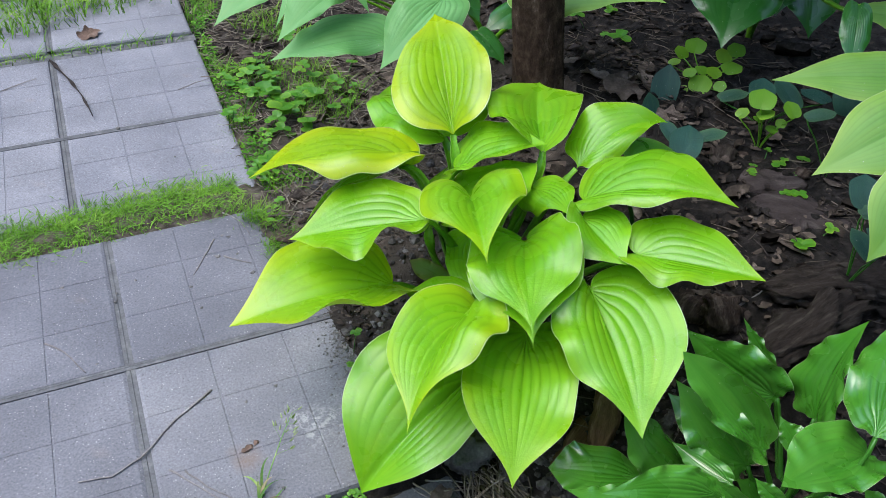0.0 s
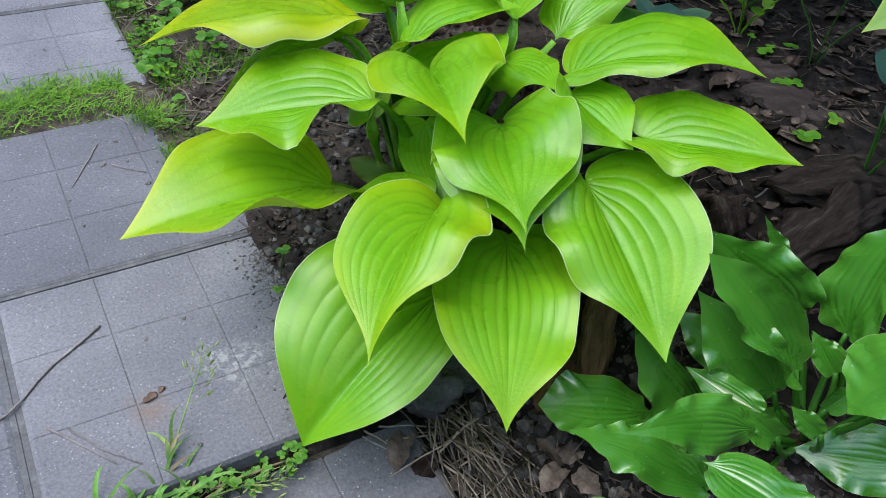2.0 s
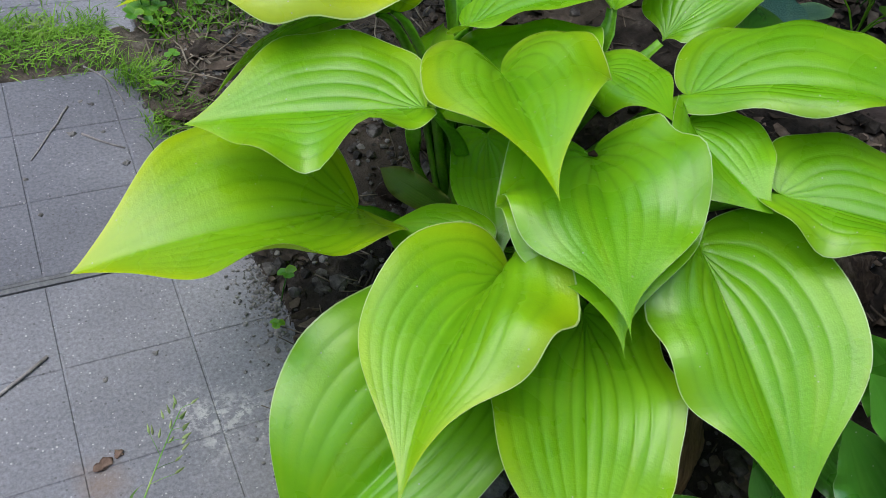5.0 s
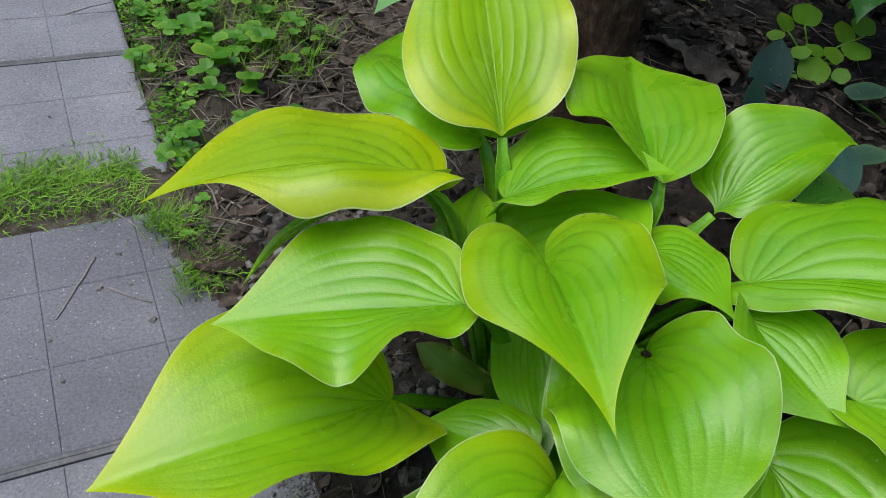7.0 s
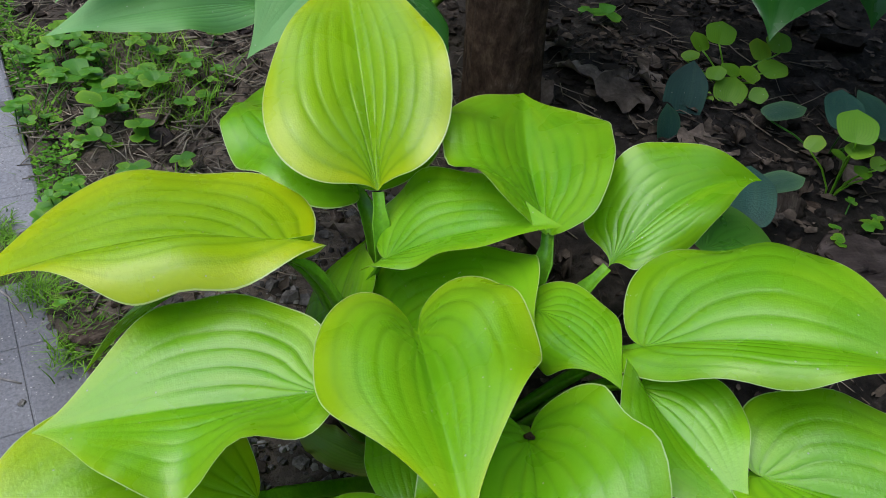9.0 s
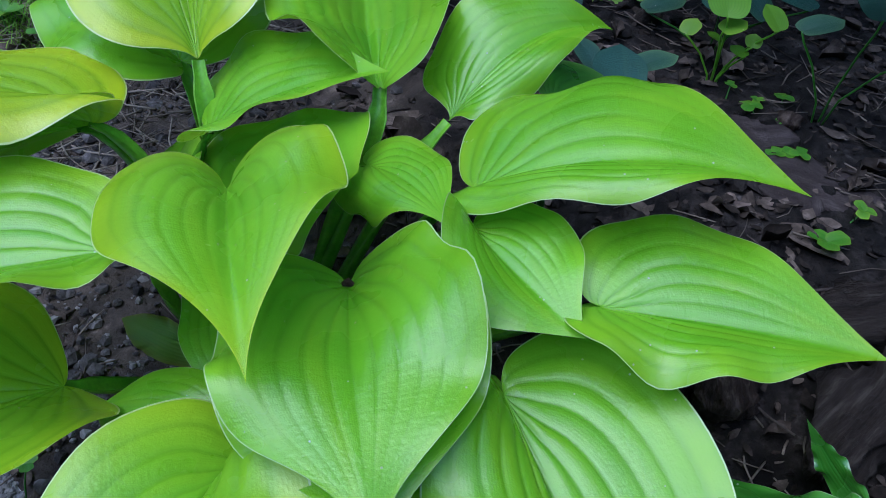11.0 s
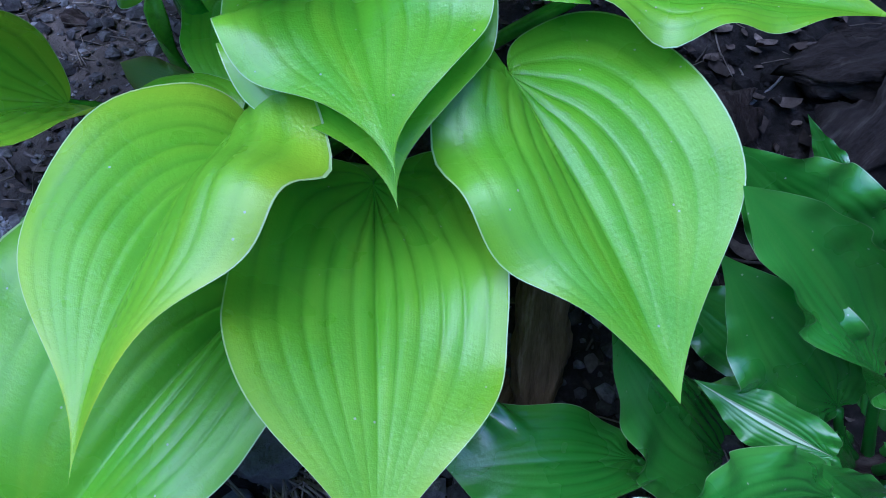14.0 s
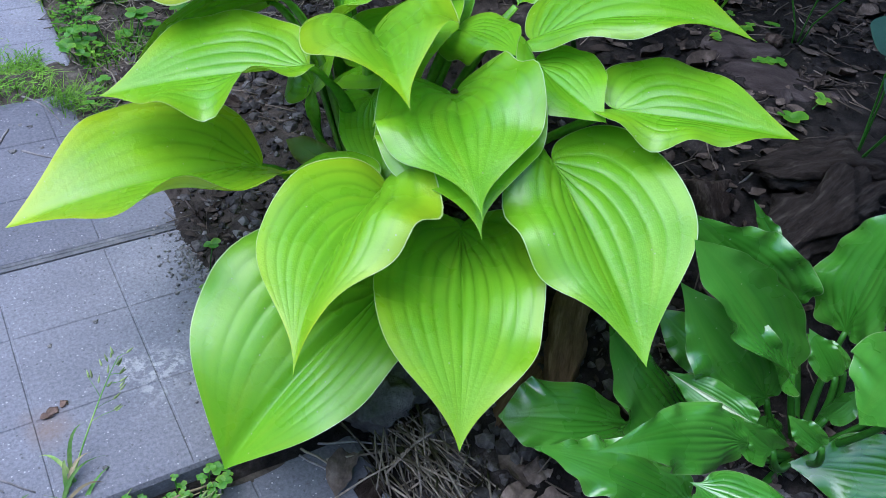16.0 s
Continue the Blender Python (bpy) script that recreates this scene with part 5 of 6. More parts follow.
def tuft(at, seed):
    """The coarse tuft that leans out over the step, with dead straws among the blades."""
    rng = random.Random(seed)
    plant = empty("grass_clump", at, label="coarse tuft of green meadow grass with dry straws over the step", category="grass")
    for name, count, mat, label in (("foliage", 130, CLUMP, "long arching green blades"), ("dead_straw", 90, DRYBLADE, "bleached dead straws")):
        verts, faces = [], []
        for k in range(count):
            a = rng.gauss(-0.35, 1.25)
            d, side = Vector((math.cos(a), math.sin(a), 0)), Vector((-math.sin(a), math.cos(a), 0))
            o = Vector((rng.gauss(-0.012, 0.032), -abs(rng.gauss(0, 0.014)), -0.012))
            h = rng.uniform(0.02, 0.085) * (1.25 if math.cos(a) > 0.6 else 0.8)
            rise = rng.uniform(0.008, 0.055) if name == "foliage" else rng.uniform(0.002, 0.03)
            w = rng.uniform(0.0022, 0.0052) if name == "foliage" else rng.uniform(0.001, 0.0026)
            strip = ribbon(o, d, side, h, rise, rng.uniform(0.0, 0.02), w, rng.gauss(0, 0.25))
            s, n = len(verts), len(strip) // 3
            verts += strip
            for j in range(n - 1):
                q = s + 3 * j
                faces += [(q, q + 1, q + 4, q + 3), (q + 1, q + 2, q + 5, q + 4)]
        ob = link_mesh(name, verts, faces, mat, plant, label)
        ob["kind"] = "stuff"
    return plant


clump = tuft((0.074, -0.299, -0.02), 3)


def panicle(foot, top, seed, count=26, bow=0.012, sheaths=0):
    """A flowering grass stalk: side branches with spikelets towards its top, a few blades at its foot."""
    rng = random.Random(seed)
    f, t = Vector(foot), Vector(top)
    plant = empty("flowering_grass", f, label="thin flowering grass stalk with small pale green spikelets", category="grass", group="flowering grass stalks")
    line = bezier([(0, 0, 0), (t - f) * 0.35 + Vector((0, 0, bow)), (t - f) * 0.7 + Vector((0, 0, bow)), t - f], np.linspace(0, 1, 14))
    tube("stalk", line, [0.0010 - 0.00005 * i for i in range(14)], CLUMP, plant, 5)
    way = (t - f).normalized()
    for k in range(count):
        u = 0.55 + 0.45 * (k + rng.random()) / count
        p = Vector(line[min(13, int(u * 13.5))])
        off = Vector((rng.gauss(0, 1), rng.gauss(0, 1), rng.gauss(0, 0.4))).normalized()
        reach = 0.016 * (1.15 - u) * 2 + 0.003
        q = p + (way * 0.7 + off * 0.7) * reach
        if k % 3 == 0:
            tube("branch", [p, p.lerp(q, 0.5) + Vector((0, 0, 0.001)), q], [0.0003, 0.00025, 0.0002], CLUMP, plant, 4)
        d = (way * 0.8 + off * 0.5).normalized()
        tube("spikelet", [q, q + d * 0.002, q + d * 0.0045, q + d * 0.0075], [0.0003, 0.0011, 0.0008, 0.0001], SPIKELET, plant, 5)
    for k in range(sheaths):
        a = math.atan2(way.y, way.x) + rng.gauss(0, 0.5)
        d, side = Vector((math.cos(a), math.sin(a), 0)), Vector((-math.sin(a), math.cos(a), 0))
        strip = ribbon(Vector(line[k % 4]) - d * 0.004, d, side, rng.uniform(0.025, 0.05), rng.uniform(0.01, 0.03), 0.008, 0.003, rng.gauss(0, 0.3))
        n = len(strip) // 3
        link_mesh("blade", strip, [face for j in range(n - 1) for face in ((3 * j, 3 * j + 1, 3 * j + 4, 3 * j + 3), (3 * j + 1, 3 * j + 2, 3 * j + 5, 3 * j + 4))], DRYBLADE if k % 3 == 2 else CLUMP, plant)
    return plant


panicle((0.096, -0.285, -0.015), (0.172, -0.181, 0.03), 1, 22, 0.012, 8)
panicle((0.106, -0.308, -0.015), (0.195, -0.318, -0.012), 2, 26)
panicle((0.110, -0.320, -0.018), (0.178, -0.338, -0.014), 3, 24)
panicle((0.115, -0.328, -0.018), (0.160, -0.356, -0.014), 4, 20)
panicle((0.120, -0.334, -0.018), (0.205, -0.394, -0.018), 5, 18)


# ---- litter ----
def straws(name, count, seed, place, mat, label, thick=0.0011):
    """Dry stems and needles lying about, joined."""
    rng = random.Random(seed)
    verts, faces = [], []
    for _ in range(count):
        p, a, size, tilt = place(rng)
        d = Vector((math.cos(a), math.sin(a), tilt))
        side = Vector((-math.sin(a), math.cos(a), 0))
        r = thick * rng.uniform(0.5, 1.3)
        bend = side * rng.gauss(0, size * 0.05)
        s = len(verts)
        for j, u in enumerate((-0.5, 0, 0.5)):
            c = Vector(p) + d * size * u + bend * (1 if j == 1 else 0)
            for q in range(4):
                verts.append(c + side * r * math.cos(1.571 * q) + Vector((0, 0, r * math.sin(1.571 * q))))
        for j in range(2):
            for q in range(4):
                n = (q + 1) % 4
                faces.append((s + 4 * j + q, s + 4 * j + n, s + 4 * j + 4 + n, s + 4 * j + 4 + q))
        faces += [(s + 3, s + 2, s + 1, s), (s + 8, s + 9, s + 10, s + 11)]
    return tagged(link_mesh(name, verts, faces, mat), label, "litter", kind="stuff")


def bed_place(rng):
    while True:
        x, y = rng.uniform(0.2, 1.6), rng.uniform(-0.75, 1.5)
        if x > edge_x(y) - 0.01 and noise.noise((x * 5, y * 5, 3)) > -0.25 + 1.4 * max(0, x - 1.0):
            return (x, y, soil_height(x, y) + rng.uniform(0.001, 0.006)), rng.uniform(0, 6.28), rng.uniform(0.012, 0.06), rng.gauss(0, 0.08)


straws("needle_litter", 2600, 11, bed_place, STRAW, "brown dry needles and stems strewn over the soil", 0.0007)


def near_path(rng):
    while True:
        x, y = rng.uniform(0.24, 0.75), rng.uniform(0.22, 1.2)
        if x > edge_x(y):
            return (x, y, soil_height(x, y) + rng.uniform(0.001, 0.007)), rng.uniform(0, 6.28), rng.uniform(0.015, 0.07), rng.gauss(0, 0.08)


straws("straw_litter", 2200, 14, near_path, PILE_STRAW, "pale dry grass stems lying between the weeds", 0.0011)
straws("twig_litter", 420, 12, bed_place, TWIG, "short broken grey twigs strewn over the soil", 0.0013)


def straw_pile(count, seed):
    """A heap of coarse dry straws over the slab's edge."""
    rng = random.Random(seed)
    pile = empty("straw_pile", (0.36, -0.42, -0.015), label="heap of coarse dry grey straw lying over the slab's edge", category="litter")
    shapes = []
    for k in range(8):
        r, bend = 0.00035 + 0.00009 * k, 0.004 * math.sin(k * 2.1)
        pts = [(u - 0.5, bend * math.sin(math.pi * u), 0) for u in (0, 0.35, 0.7, 1.0)]
        ob = tube("straw", pts, [r, r * 1.1, r, r * 0.7], PILE_STRAW, pile, 6)
        shapes.append(ob.data)
        bpy.data.objects.remove(ob)
    for k in range(count):
        u, v = rng.random(), rng.gauss(0, 0.02)
        x, y = 0.368 - 0.006 * u + v, -0.31 - 0.18 * u
        size = rng.uniform(0.03, 0.1)
        ob = new("straw", shapes[k % 8])
        ob.parent = pile
        way = math.degrees(rng.gauss(-1.55, 0.3)) if rng.random() < 0.78 else rng.uniform(0, 360)
        ob.matrix_basis = pose(x - 0.36, y + 0.42, 0.004 + 0.014 * rng.random() + mound(x, y), rng.uniform(0, 360), rng.gauss(0, 5), way) @ Matrix.Diagonal((size, 1, 1, 1))


straw_pile(290, 13)


def chip_mesh(seed, lx, ly, lz, rough=0.25, n=9, ring=14):
    """A ragged flake of bark or wood: a flattened, split lump."""
    rng = random.Random(seed)
    verts, faces = [], []
    for i in range(n + 1):
        u = i / n * 2 - 1
        w = max(0.05, (1 - abs(u) ** 3)) ** 0.5
        for k in range(ring):
            q = 2 * math.pi * k / ring
            c, s = math.cos(q), math.sin(q)
            sq = (abs(c) ** 4 + abs(s) ** 4) ** 0.25
            wob = 1 + rough * noise.noise((u * 2.5 + seed * 3.1, c * 1.3, s * 1.3))
            fine = 1 + rough * 0.4 * noise.noise((u * 1.5 + seed, c * 7, s * 7))
            if n > 9:
                fine -= 0.55 * rough * abs(noise.noise((u * 2.2 + seed, c * 5, s * 5))) - 0.25 * rough * noise.fractal((u * 9 + seed, c * 6, s * 6), 0.7, 2.0, 3)
            verts.append((lx * 0.5 * (u + 0.05 * rng.gauss(0, 1) * (i in (0, n))), ly * 0.5 * w * c / sq * wob * fine, lz * 0.5 * w * s / sq * wob * fine + 0.12 * lz * math.sin(u * 4 + seed)))
    for i in range(n):
        for k in range(ring):
            j = (k + 1) % ring
            faces.append((i * ring + k, i * ring + j, (i + 1) * ring + j, (i + 1) * ring + k))
    faces.append(tuple(range(ring - 1, -1, -1)))
    faces.append(tuple(range(n * ring, (n + 1) * ring)))
    return verts, faces


def lump(name, at, size, mat, label, category, turn=(0, 0, 0), seed=0, rough=0.25, group="", sink=0.25, detail=(9, 14)):
    verts, faces = chip_mesh(seed, *size, rough, *detail)
    ob = link_mesh(name, verts, faces, mat)
    ob.matrix_world = pose(at[0], at[1], at[2] + size[2] * (0.5 - sink), *turn)
    return tagged(ob, label, category, group)


WOOD = plain("rotten_wood", [(0.3, (0.02, 0.016, 0.014)), (0.55, (0.06, 0.048, 0.04)), (0.75, (0.14, 0.12, 0.10))], 24.0, 0.9, 1.0, 0.006, 200.0, 0.2, 8.0, (0.6, 6, 3))
BROWN_WOOD = plain("brown_wood", [(0.3, (0.072, 0.0432, 0.0234)), (0.55, (0.198, 0.122, 0.0684)), (0.75, (0.36, 0.243, 0.153))], 24.0, 0.85, 1.0, 0.004, 200.0, 0.2, 8.0, (0.6, 6, 3))
PURPLE_BARK = plain("grey_bark", [(0.3, (0.026, 0.02, 0.019)), (0.55, (0.06, 0.048, 0.045)), (0.75, (0.13, 0.11, 0.105))], 20.0, 0.8, 1.0, 0.004, 240.0, 0.2, 7.0, (1, 3, 1))
RUSTY = plain("rusty_chip", [(0.3, (0.11, 0.07, 0.052)), (0.55, (0.19, 0.13, 0.10)), (0.75, (0.28, 0.21, 0.17))], 40.0, 0.85, 0.6, 0.002, 300.0, 0.2)
lump("rotten_log", (0.787, -0.364, 0.112), (0.2, 0.05, 0.045), WOOD, "dark rotten split log lying in the bed", "log", (0, -4, 8), 1, 0.8, detail=(48, 44))
lump("rotten_log", (0.851, -0.336, 0.128), (0.2, 0.06, 0.035), WOOD, "blackened piece of rotten wood in the bed", "log", (6, 0, -25), 2, 0.8, detail=(48, 44))
lump("bark_slab", (0.924, -0.186, 0.125), (0.15, 0.085, 0.016), PURPLE_BARK, "flat grey-brown slab of bark on the soil", "bark", (0, 3, -48), 3, 0.3, detail=(48, 44))
lump("bark_slab", (0.928, -0.104, 0.125), (0.1, 0.06, 0.02), PURPLE_BARK, "small flat piece of grey bark on the soil", "bark", (0, 3, -20), 4, 0.3, detail=(48, 44))
lump("wood_stick", (0.510, -0.339, 0.053), (0.12, 0.032, 0.03), BROWN_WOOD, "brown split stake leaning under the leaves", "wood", (0, -18, 48), 5, 0.3, detail=(48, 44))
lump("wood_stick", (0.473, -0.346, 0.014), (0.1, 0.035, 0.02), BROWN_WOOD, "short brown piece of split wood", "wood", (0, -5, 30), 6, 0.3, detail=(48, 44))
lump("stone", (0.360, -0.286, 0.000), (0.085, 0.065, 0.055), ROCK, "grey-brown lumpy stone under the big leaves", "stone", (0, 0, 40), 7, 0.5, detail=(48, 44))
lump("stone", (0.700, -0.289, 0.100), (0.06, 0.045, 0.035), BARK, "reddish brown lump beside the dark hosta", "stone", (0, 0, 70), 8, 0.5, detail=(48, 44))
lump("stone", (0.691, -0.253, 0.088), (0.07, 0.05, 0.025), BARK, "flat reddish flake of bark", "bark", (0, 0, 20), 9, 0.5, detail=(48, 44))
_rng = random.Random(31)
_count = 0
while _count < 110:
    x, y = _rng.uniform(0.24, 1.35), _rng.uniform(-0.7, 0.9)
    if x < edge_x(y) + 0.03:
        continue
    s = _rng.uniform(0.012, 0.045)
    lump("bark_chip", (x, y, soil_height(x, y)), (s, s * _rng.uniform(0.35, 0.8), s * _rng.uniform(0.12, 0.4)), _rng.choice((BARK, BARK, PURPLE_BARK, WOOD)), "small ragged flake of brown bark mulch", "bark",
         (_rng.gauss(0, 14), _rng.gauss(0, 14), _rng.uniform(0, 360)), 40 + _count, 0.5, "bark mulch")
    _count += 1


def crumbs():
    """Clods of earth, joined."""
    rng = random.Random(8)
    verts, faces = [], []
    for _ in range(5200):
        while True:
            x, y = rng.uniform(0.2, 1.5), rng.uniform(-0.75, 1.2)
            if x > edge_x(y) + 0.004:
                break
        r = 0.0022 * math.exp(rng.gauss(0, 0.55))
        z = soil_height(x, y) + r * 0.3
        s = len(verts)
        for dx, dy, dz in ((1, 0, 0), (0, 1, 0), (-1, 0, 0), (0, -1, 0), (0, 0, 0.8), (0, 0, -0.8)):
            verts.append((x + r * (dx + rng.gauss(0, 0.3)), y + r * (dy + rng.gauss(0, 0.3)), z + r * (dz + rng.gauss(0, 0.25))))
        for a, b in ((0, 1), (1, 2), (2, 3), (3, 0)):
            faces += [(s + a, s + b, s + 4), (s + b, s + a, s + 5)]
    return tagged(link_mesh("soil_crumbs", verts, faces, SOIL, smooth=False), "dark crumbs of garden earth", "soil", kind="stuff")


crumbs()


def clods(name, count, seed, place, low, high, mat, label):
    """Rough lumps of earth or grit, joined: jittered twelve-sided stones."""
    rng = random.Random(seed)
    g = (1 + 5 ** 0.5) / 2
    corners = [Vector(v).normalized() for v in ((-1, g, 0), (1, g, 0), (-1, -g, 0), (1, -g, 0), (0, -1, g), (0, 1, g), (0, -1, -g), (0, 1, -g), (g, 0, -1), (g, 0, 1), (-g, 0, -1), (-g, 0, 1))]
    sides = ((0, 11, 5), (0, 5, 1), (0, 1, 7), (0, 7, 10), (0, 10, 11), (1, 5, 9), (5, 11, 4), (11, 10, 2), (10, 7, 6), (7, 1, 8),
             (3, 9, 4), (3, 4, 2), (3, 2, 6), (3, 6, 8), (3, 8, 9), (4, 9, 5), (2, 4, 11), (6, 2, 10), (8, 6, 7), (9, 8, 1))
    verts, faces = [], []
    for _ in range(count):
        x, y, z = place(rng)
        r = low * (high / low) ** (rng.random() ** 2)
        k, flat = len(verts), rng.uniform(0.45, 0.85)
        for v in corners:
            q = v * r * rng.uniform(0.65, 1.2)
            verts.append((x + q.x, y + q.y, z + r * 0.25 + q.z * flat))
        faces += [(k + a, k + b, k + c) for a, b, c in sides]
    tagged(link_mesh(name, verts, faces, mat, smooth=False), label, "soil", kind="stuff")


def under_hosta(rng):
    while True:
        x, y = rng.gauss(0.42, 0.12), rng.uniform(-0.32, 0.34)
        if x > edge_x(y) + 0.008:
            return x, y, soil_height(x, y)


def bed_clod(rng):
    x, y = rng.uniform(0.5, 1.25), rng.uniform(-0.6, 0.7)
    return x, y, soil_height(x, y)


def spilled(rng):
    y = rng.uniform(-0.28, 0.3)
    return edge_x(y) + 0.012 - abs(rng.gauss(0, 0.014)), y, 0.0


clods("soil_clods", 1500, 51, under_hosta, 0.002, 0.011, CLOD, "grey-brown clods of damp garden earth under the hosta")
clods("soil_clods", 1500, 52, bed_clod, 0.002, 0.012, SOIL, "dark clods of garden earth in the bed")
clods("spilled_grit", 320, 53, spilled, 0.0005, 0.0019, CRUMB, "earth crumbs spilled over the edge of the slabs")


def front_bed(rng):
    x, y = rng.uniform(0.35, 0.62), rng.uniform(-0.62, -0.33)
    return x, y, soil_height(x, y)


clods("soil_clods", 900, 56, front_bed, 0.002, 0.011, CLOD, "brown clods of earth and rotted bark before the dark hosta")


def sandy(rng):
    return rng.gauss(0.272, 0.014), rng.gauss(-0.07, 0.035), 0.0


clods("sand_spill", 900, 54, sandy, 0.0005, 0.0026, CRUMB, "sandy grit spilled from the bed onto the slab")


def stony(rng):
    while True:
        x, y = rng.uniform(0.25, 0.46), rng.uniform(-0.06, 0.38)
        if x > edge_x(y) + 0.01:
            return x, y, soil_height(x, y)


clods("soil_clods", 420, 55, stony, 0.0012, 0.007, CRUMB, "grey grit and small stones on the earth beside the path")


def leaf_litter():
    """Scraps of last year's leaves, curled and torn, joined."""
    rng = random.Random(17)
    verts, faces = [], []
    count = 0
    while count < 7000:
        x, y = rng.uniform(0.22, 1.55), rng.uniform(-0.72, 1.35)
        if x < edge_x(y) + 0.006 or noise.noise((x * 6, y * 6, 9)) < -0.3 + 0.3 * rng.random() + 0.8 * max(0, x - 1.0):
            continue
        size = 0.0055 * math.exp(rng.gauss(0, 0.55))
        turn, z = rng.uniform(0, 6.283), soil_height(x, y) + rng.uniform(0.0005, 0.005)
        c, s = math.cos(turn), math.sin(turn)
        bend, tip = rng.gauss(0, 0.35), rng.gauss(0, 0.3)
        k = len(verts)
        for j in range(4):
            v = j / 3 * 2 - 1
            w = 0.55 * (1 - 0.75 * v * v) * rng.uniform(0.7, 1.25)
            for u in (-1, 0, 1):
                a, b = v * size + rng.gauss(0, size * 0.07), u * w * size
                verts.append((x + a * c - b * s, y + a * s + b * c, z + size * (bend * u * u + tip * v * v * 0.6 + 0.15 * tip * v * u) + 0.0006))
        for j in range(3):
            for u in range(2):
                q = k + 3 * j + u
                faces.append((q, q + 1, q + 4, q + 3))
        count += 1
    return tagged(link_mesh("leaf_litter", verts, faces, LITTER), "scraps of grey-brown leaf litter strewn over the soil", "litter", kind="stuff")


leaf_litter()


def dry_leaf(at, size, turn, seed, mat=DEADLEAF, label="curled brown dead leaf on the soil"):
    ob = leaf(None, mat, (-size / 2, 0, 0), (size / 2, 0, 0), bulge=0.12, wl=0.34, wr=0.36, lobe=0.02, ym=0.45, acum=0.5, fold=(0.3, 0.2), curl=(0.4, -0.3),
              wave=(0.05, 0.04, -0.05, 0.05), veins=5, fine=3, rows=7, relief=0.01, ruffle=0.05, twist=0.6 * math.sin(seed))
    ob.name = "dead_leaf"
    ob.matrix_world = pose(at[0], at[1], at[2] + 0.006, 8 * math.sin(seed * 2), 8 * math.cos(seed * 3), turn)
    return tagged(ob, label, "leaf", "dead leaves")


for _k, (_p, _s) in enumerate((
    ((0.875, 0.207, 0.134), 0.085), ((0.914, 0.214, 0.135), 0.07), ((0.874, 0.242, 0.134), 0.06), ((0.400, 0.497, 0.020), 0.07), ((0.449, 0.513, 0.020), 0.06), ((0.387, 0.471, 0.010), 0.07),
    ((0.849, 0.277, 0.132), 0.07), ((0.849, 0.337, 0.132), 0.06), ((0.782, 0.257, 0.121), 0.06), ((0.891, 0.097, 0.135), 0.05), ((1.010, 0.003, 0.135), 0.05), ((0.509, 0.186, 0.053), 0.05),
    ((0.402, -0.432, 0.0), 0.035), ((0.428, -0.452, 0.004), 0.03), ((0.436, -0.418, 0.004), 0.028), ((0.392, -0.462, 0.0), 0.026), ((0.452, -0.476, 0.006), 0.03), ((0.302, -0.335, -0.024), 0.04), ((0.338, -0.395, -0.02), 0.03), ((0.347, -0.45, -0.02), 0.028), ((0.417, -0.406, 0.0), 0.034), ((0.262, 0.188, 0.000), 0.03),
    ((0.047, 1.022, 0.020), 0.05), ((0.465, 0.251, 0.013), 0.04), ((0.902, -0.010, 0.125), 0.05), ((0.826, -0.161, 0.119), 0.05), ((0.390, 0.495, 0.010), 0.07),
)):
    if _p[1] > 1.0:
        dry_leaf(_p, _s, 20, _k, RUSTY, "pale brown dead leaf lying on the far slab")
    else:
        dry_leaf(_p, _s, _k * 77 % 360, _k)


# ---- small things lying on the slabs ----
def twig(points, r, label="thin grey dry twig lying on the slab", mat=PALE_TWIG, knobs=0.0):
    rng = random.Random(int(points[0][0] * 1e4))
    p = np.array(points, float)
    r *= 0.8
    line = []
    for a, b in zip(p[:-1], p[1:]):
        for u in (0, 0.33, 0.66):
            line.append(Vector(a + (b - a) * u) + Vector((rng.gauss(0, r * 0.5), rng.gauss(0, r * 0.5), r)))
    line.append(Vector(p[-1]) + Vector((0, 0, r)))
    ob = tube("twig", line, [r * (1.1 - 0.6 * i / len(line)) * (1 + knobs * (i % 3 == 1)) for i in range(len(line))], mat, None, 6)
    return tagged(ob, label, "twig", "twigs on the path")


twig([(0.090, -0.081, 0.000), (0.040, -0.114, 0.000), (-0.006, -0.157, 0.000), (-0.039, -0.172, -0.000), (-0.076, -0.166, 0.000)], 0.0018)
twig([(-0.098, 0.083, 0.000), (-0.076, 0.057, 0.000), (-0.054, 0.009, -0.000)], 0.0016)
twig([(-0.043, 0.931, 0.020), (-0.015, 0.838, 0.018), (0.005, 0.763, 0.014), (0.017, 0.678, 0.010)], 0.0022, "knobbly brown dry twig with buds on the far slab", TWIG, 1.6)
twig([(0.154, 0.231, 0.000), (0.133, 0.194, 0.000), (0.110, 0.156, 0.000)], 0.0016)
twig([(0.160, 0.184, 0.000), (0.196, 0.152, 0.000)], 0.0016)
twig([(0.022, -0.186, 0.000), (0.043, -0.214, 0.000), (0.068, -0.249, 0.000)], 0.0014)
twig([(0.183, 0.298, 0.000), (0.200, 0.269, 0.000), (0.210, 0.225, 0.000)], 0.0015)
twig([(0.269, 0.021, 0.000), (0.283, -0.011, 0.000), (0.291, -0.058, 0.000), (0.286, -0.088, 0.000)], 0.0017)
twig([(0.271, -0.284, -0.026), (0.286, -0.307, -0.026), (0.303, -0.334, -0.026)], 0.0015)
twig([(0.298, -0.298, -0.020), (0.321, -0.314, -0.012), (0.348, -0.336, -0.005)], 0.0013)
twig([(-0.142, 0.843, 0.010), (-0.105, 0.858, 0.012), (-0.073, 0.870, 0.013)], 0.0013)
twig([(0.182, 0.720, 0.015), (0.217, 0.731, 0.018), (0.246, 0.737, 0.020)], 0.0013)
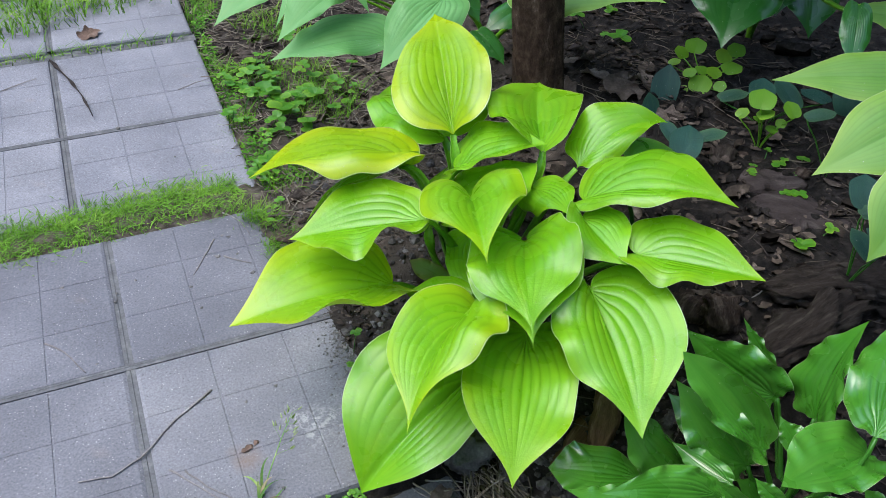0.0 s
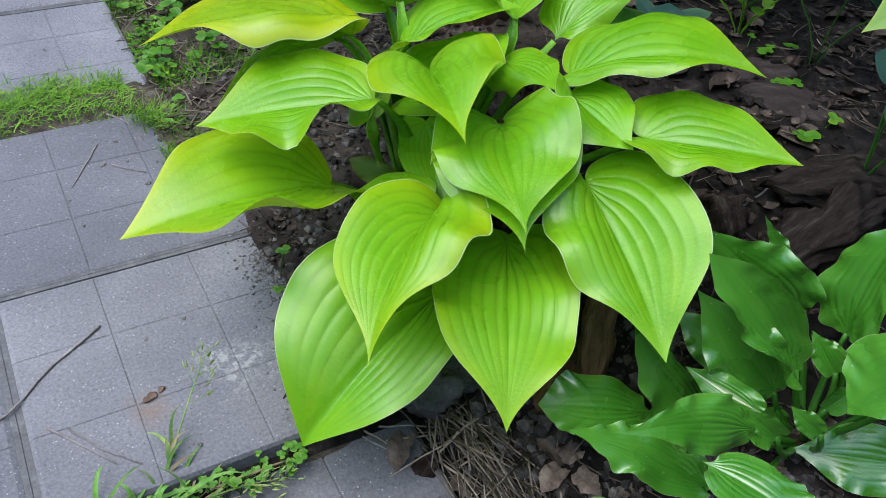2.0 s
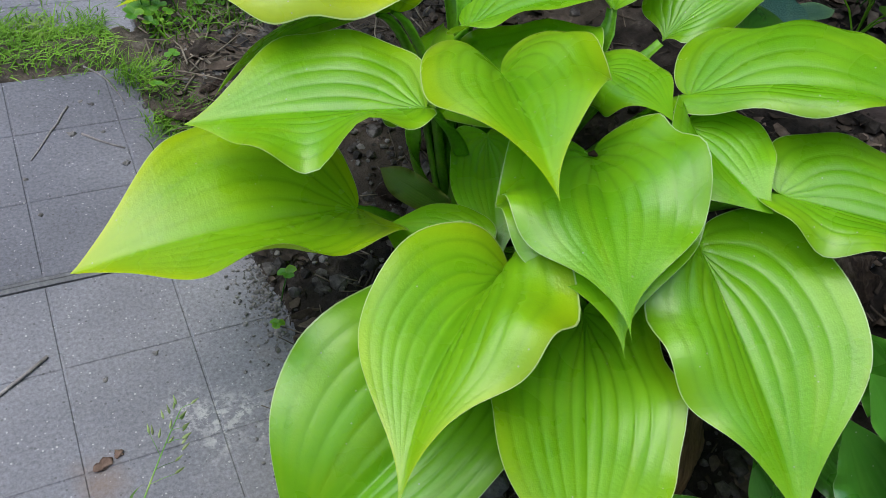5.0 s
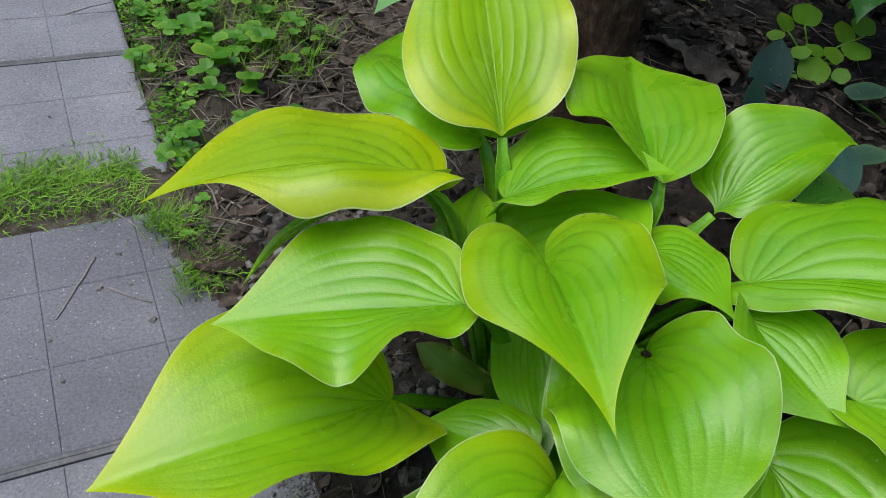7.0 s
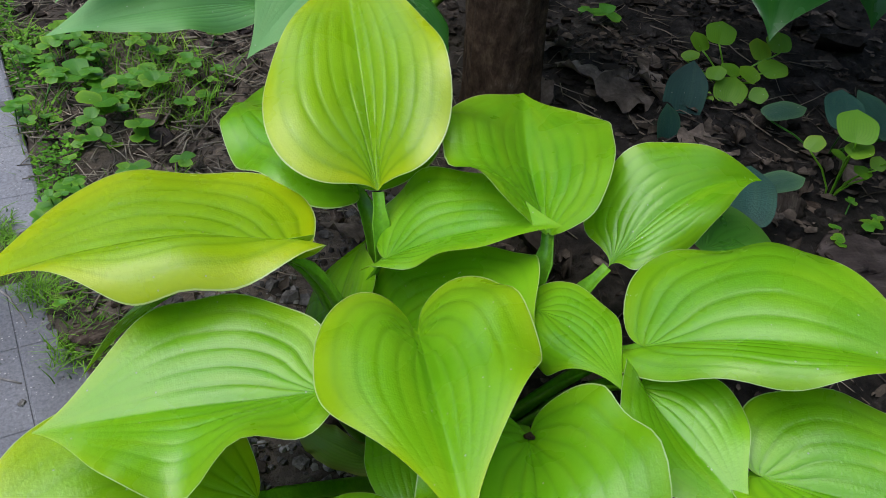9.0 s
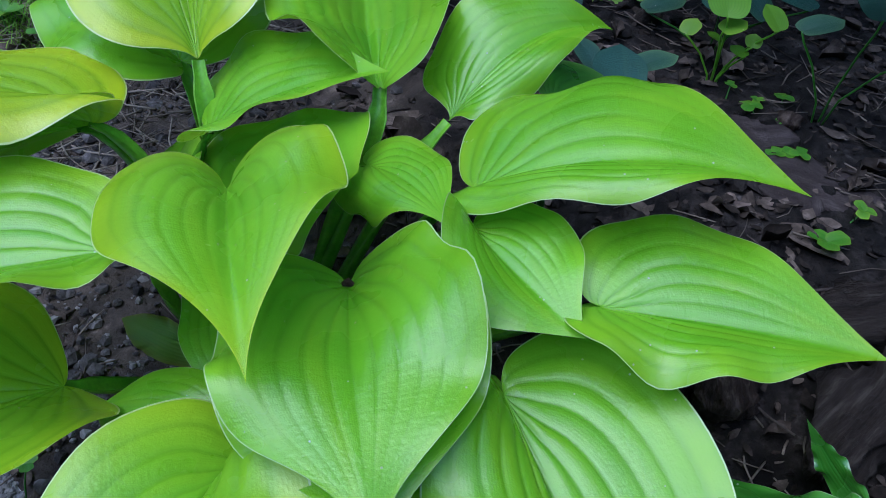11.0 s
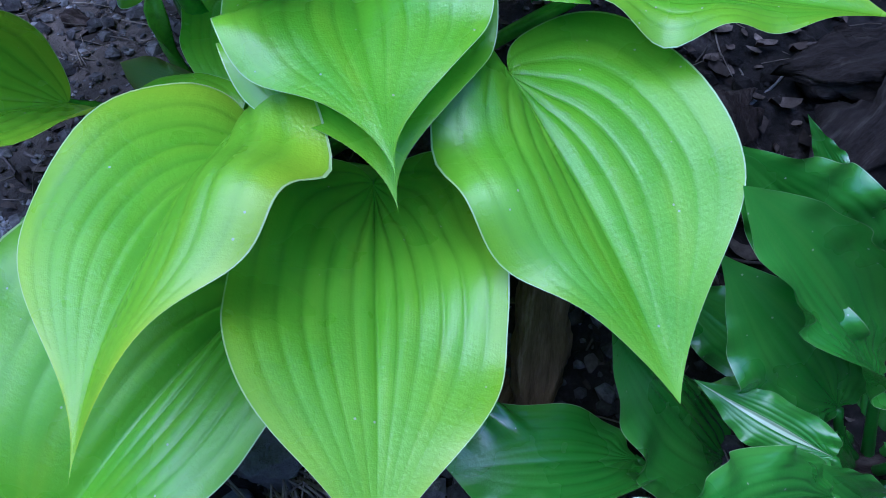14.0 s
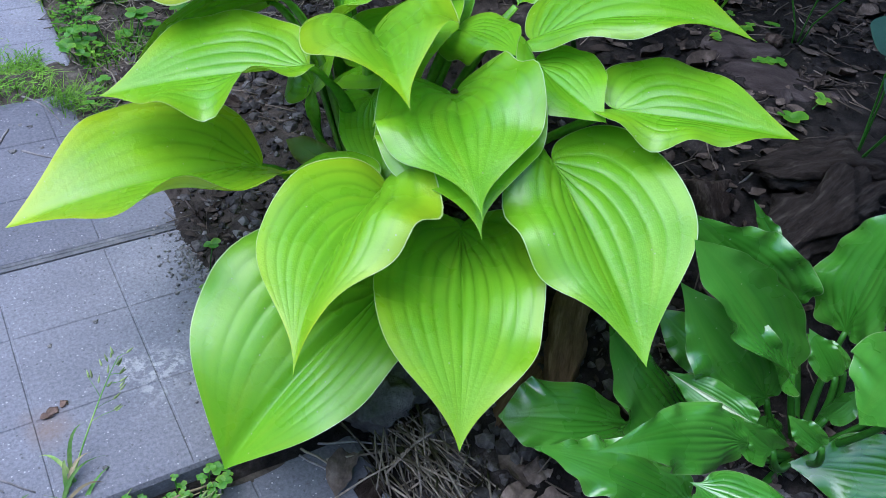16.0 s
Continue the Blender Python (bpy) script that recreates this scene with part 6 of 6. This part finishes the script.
twig([(0.830, -0.198, 0.120), (0.867, -0.228, 0.126)], 0.003, "pale bleached stick on the soil", STRAW)
twig([(0.711, -0.290, 0.104), (0.743, -0.288, 0.112), (0.787, -0.278, 0.122)], 0.002, "thin grey stick on the soil")
twig([(0.039, -0.194, 0.000), (0.052, -0.217, 0.000), (0.068, -0.238, 0.000), (0.088, -0.259, 0.000)], 0.0013)
twig([(0.275, -0.283, -0.02), (0.291, -0.309, -0.02), (0.307, -0.335, -0.02)], 0.0015, "pale straw lying over the lower slab", PILE_STRAW)
twig([(0.342, -0.281, -0.005), (0.357, -0.308, -0.004), (0.373, -0.336, -0.002)], 0.0015, "pale straw lying over the soil", PILE_STRAW)
twig([(0.296, -0.316, -0.02), (0.336, -0.333, -0.012), (0.377, -0.35, -0.004)], 0.0014, "pale straw lying across the heap", PILE_STRAW)
twig([(0.134, -0.302, -0.012), (0.172, -0.302, -0.01), (0.209, -0.301, -0.012)], 0.0017, "bleached grass stalk lying over the step", DRYBLADE)
twig([(0.125, -0.309, -0.020), (0.153, -0.305, -0.015), (0.190, -0.303, -0.015)], 0.0015, "pale straw lying over the step", STRAW)


def pebble(at, size, seed, mat=CRUMB, label="small grey crumb of stone on the slab"):
    lump("pebble", at, (size * 0.6, size * (0.36 + 0.25 * abs(math.sin(seed * 1.7))), size * 0.2), mat, label, "pebble", (0, 0, seed * 47 % 360), seed, 1.3, "crumbs on the path", 0.12, (10, 16))


for _k, (_p, _s) in enumerate((
    ((0.152, 0.186, 0.000), 0.013), ((0.178, 0.230, 0.000), 0.009), ((0.168, 0.237, 0.000), 0.008), ((0.108, 0.080, 0.000), 0.008), ((0.102, 0.131, 0.000), 0.008), ((0.029, 0.175, 0.000), 0.008), ((-0.071, 0.196, 0.000), 0.009),
    ((0.193, 0.130, 0.000), 0.013), ((0.181, 0.183, 0.000), 0.008), ((0.168, -0.104, -0.000), 0.008), ((0.127, -0.117, -0.000), 0.006), ((-0.003, 0.137, -0.000), 0.007), ((0.001, 0.155, 0.000), 0.006), ((-0.039, 0.020, 0.000), 0.005),
    ((-0.045, 0.822, 0.000), 0.014), ((-0.042, 0.860, 0.000), 0.01), ((0.056, 0.635, 0.000), 0.012), ((0.139, 0.771, 0.000), 0.007), ((0.138, -0.260, 0.000), 0.008), ((0.233, -0.356, -0.026), 0.008), ((0.271, -0.389, -0.026), 0.01),
    ((0.230, -0.145, 0.000), 0.005), ((0.229, 0.145, -0.000), 0.006), ((0.138, 0.498, 0.000), 0.006), ((-0.107, 0.238, 0.000), 0.006), ((0.219, -0.265, 0.000), 0.005),
)):
    pebble(_p, _s, _k + 200)
lump("bark_chip", (0.112, -0.190, 0.000), (0.015, 0.0075, 0.002), RUSTY, "rusty brown flat shard of bark on the slab", "bark", (0, 0, 24), 300, 0.7, "bark mulch", 0.1, (12, 18))
lump("bark_chip", (0.124, -0.185, 0.000), (0.008, 0.005, 0.0018), RUSTY, "small rusty brown splinter of bark on the slab", "bark", (0, 0, 50), 302, 1.1, "bark mulch", 0.1, (10, 14))
lump("bark_chip", (0.322, -0.352, -0.026), (0.03, 0.022, 0.004), BARK, "brown flake of bark on the lower slab", "bark", (0, 0, 25), 301, 0.5, "bark mulch")
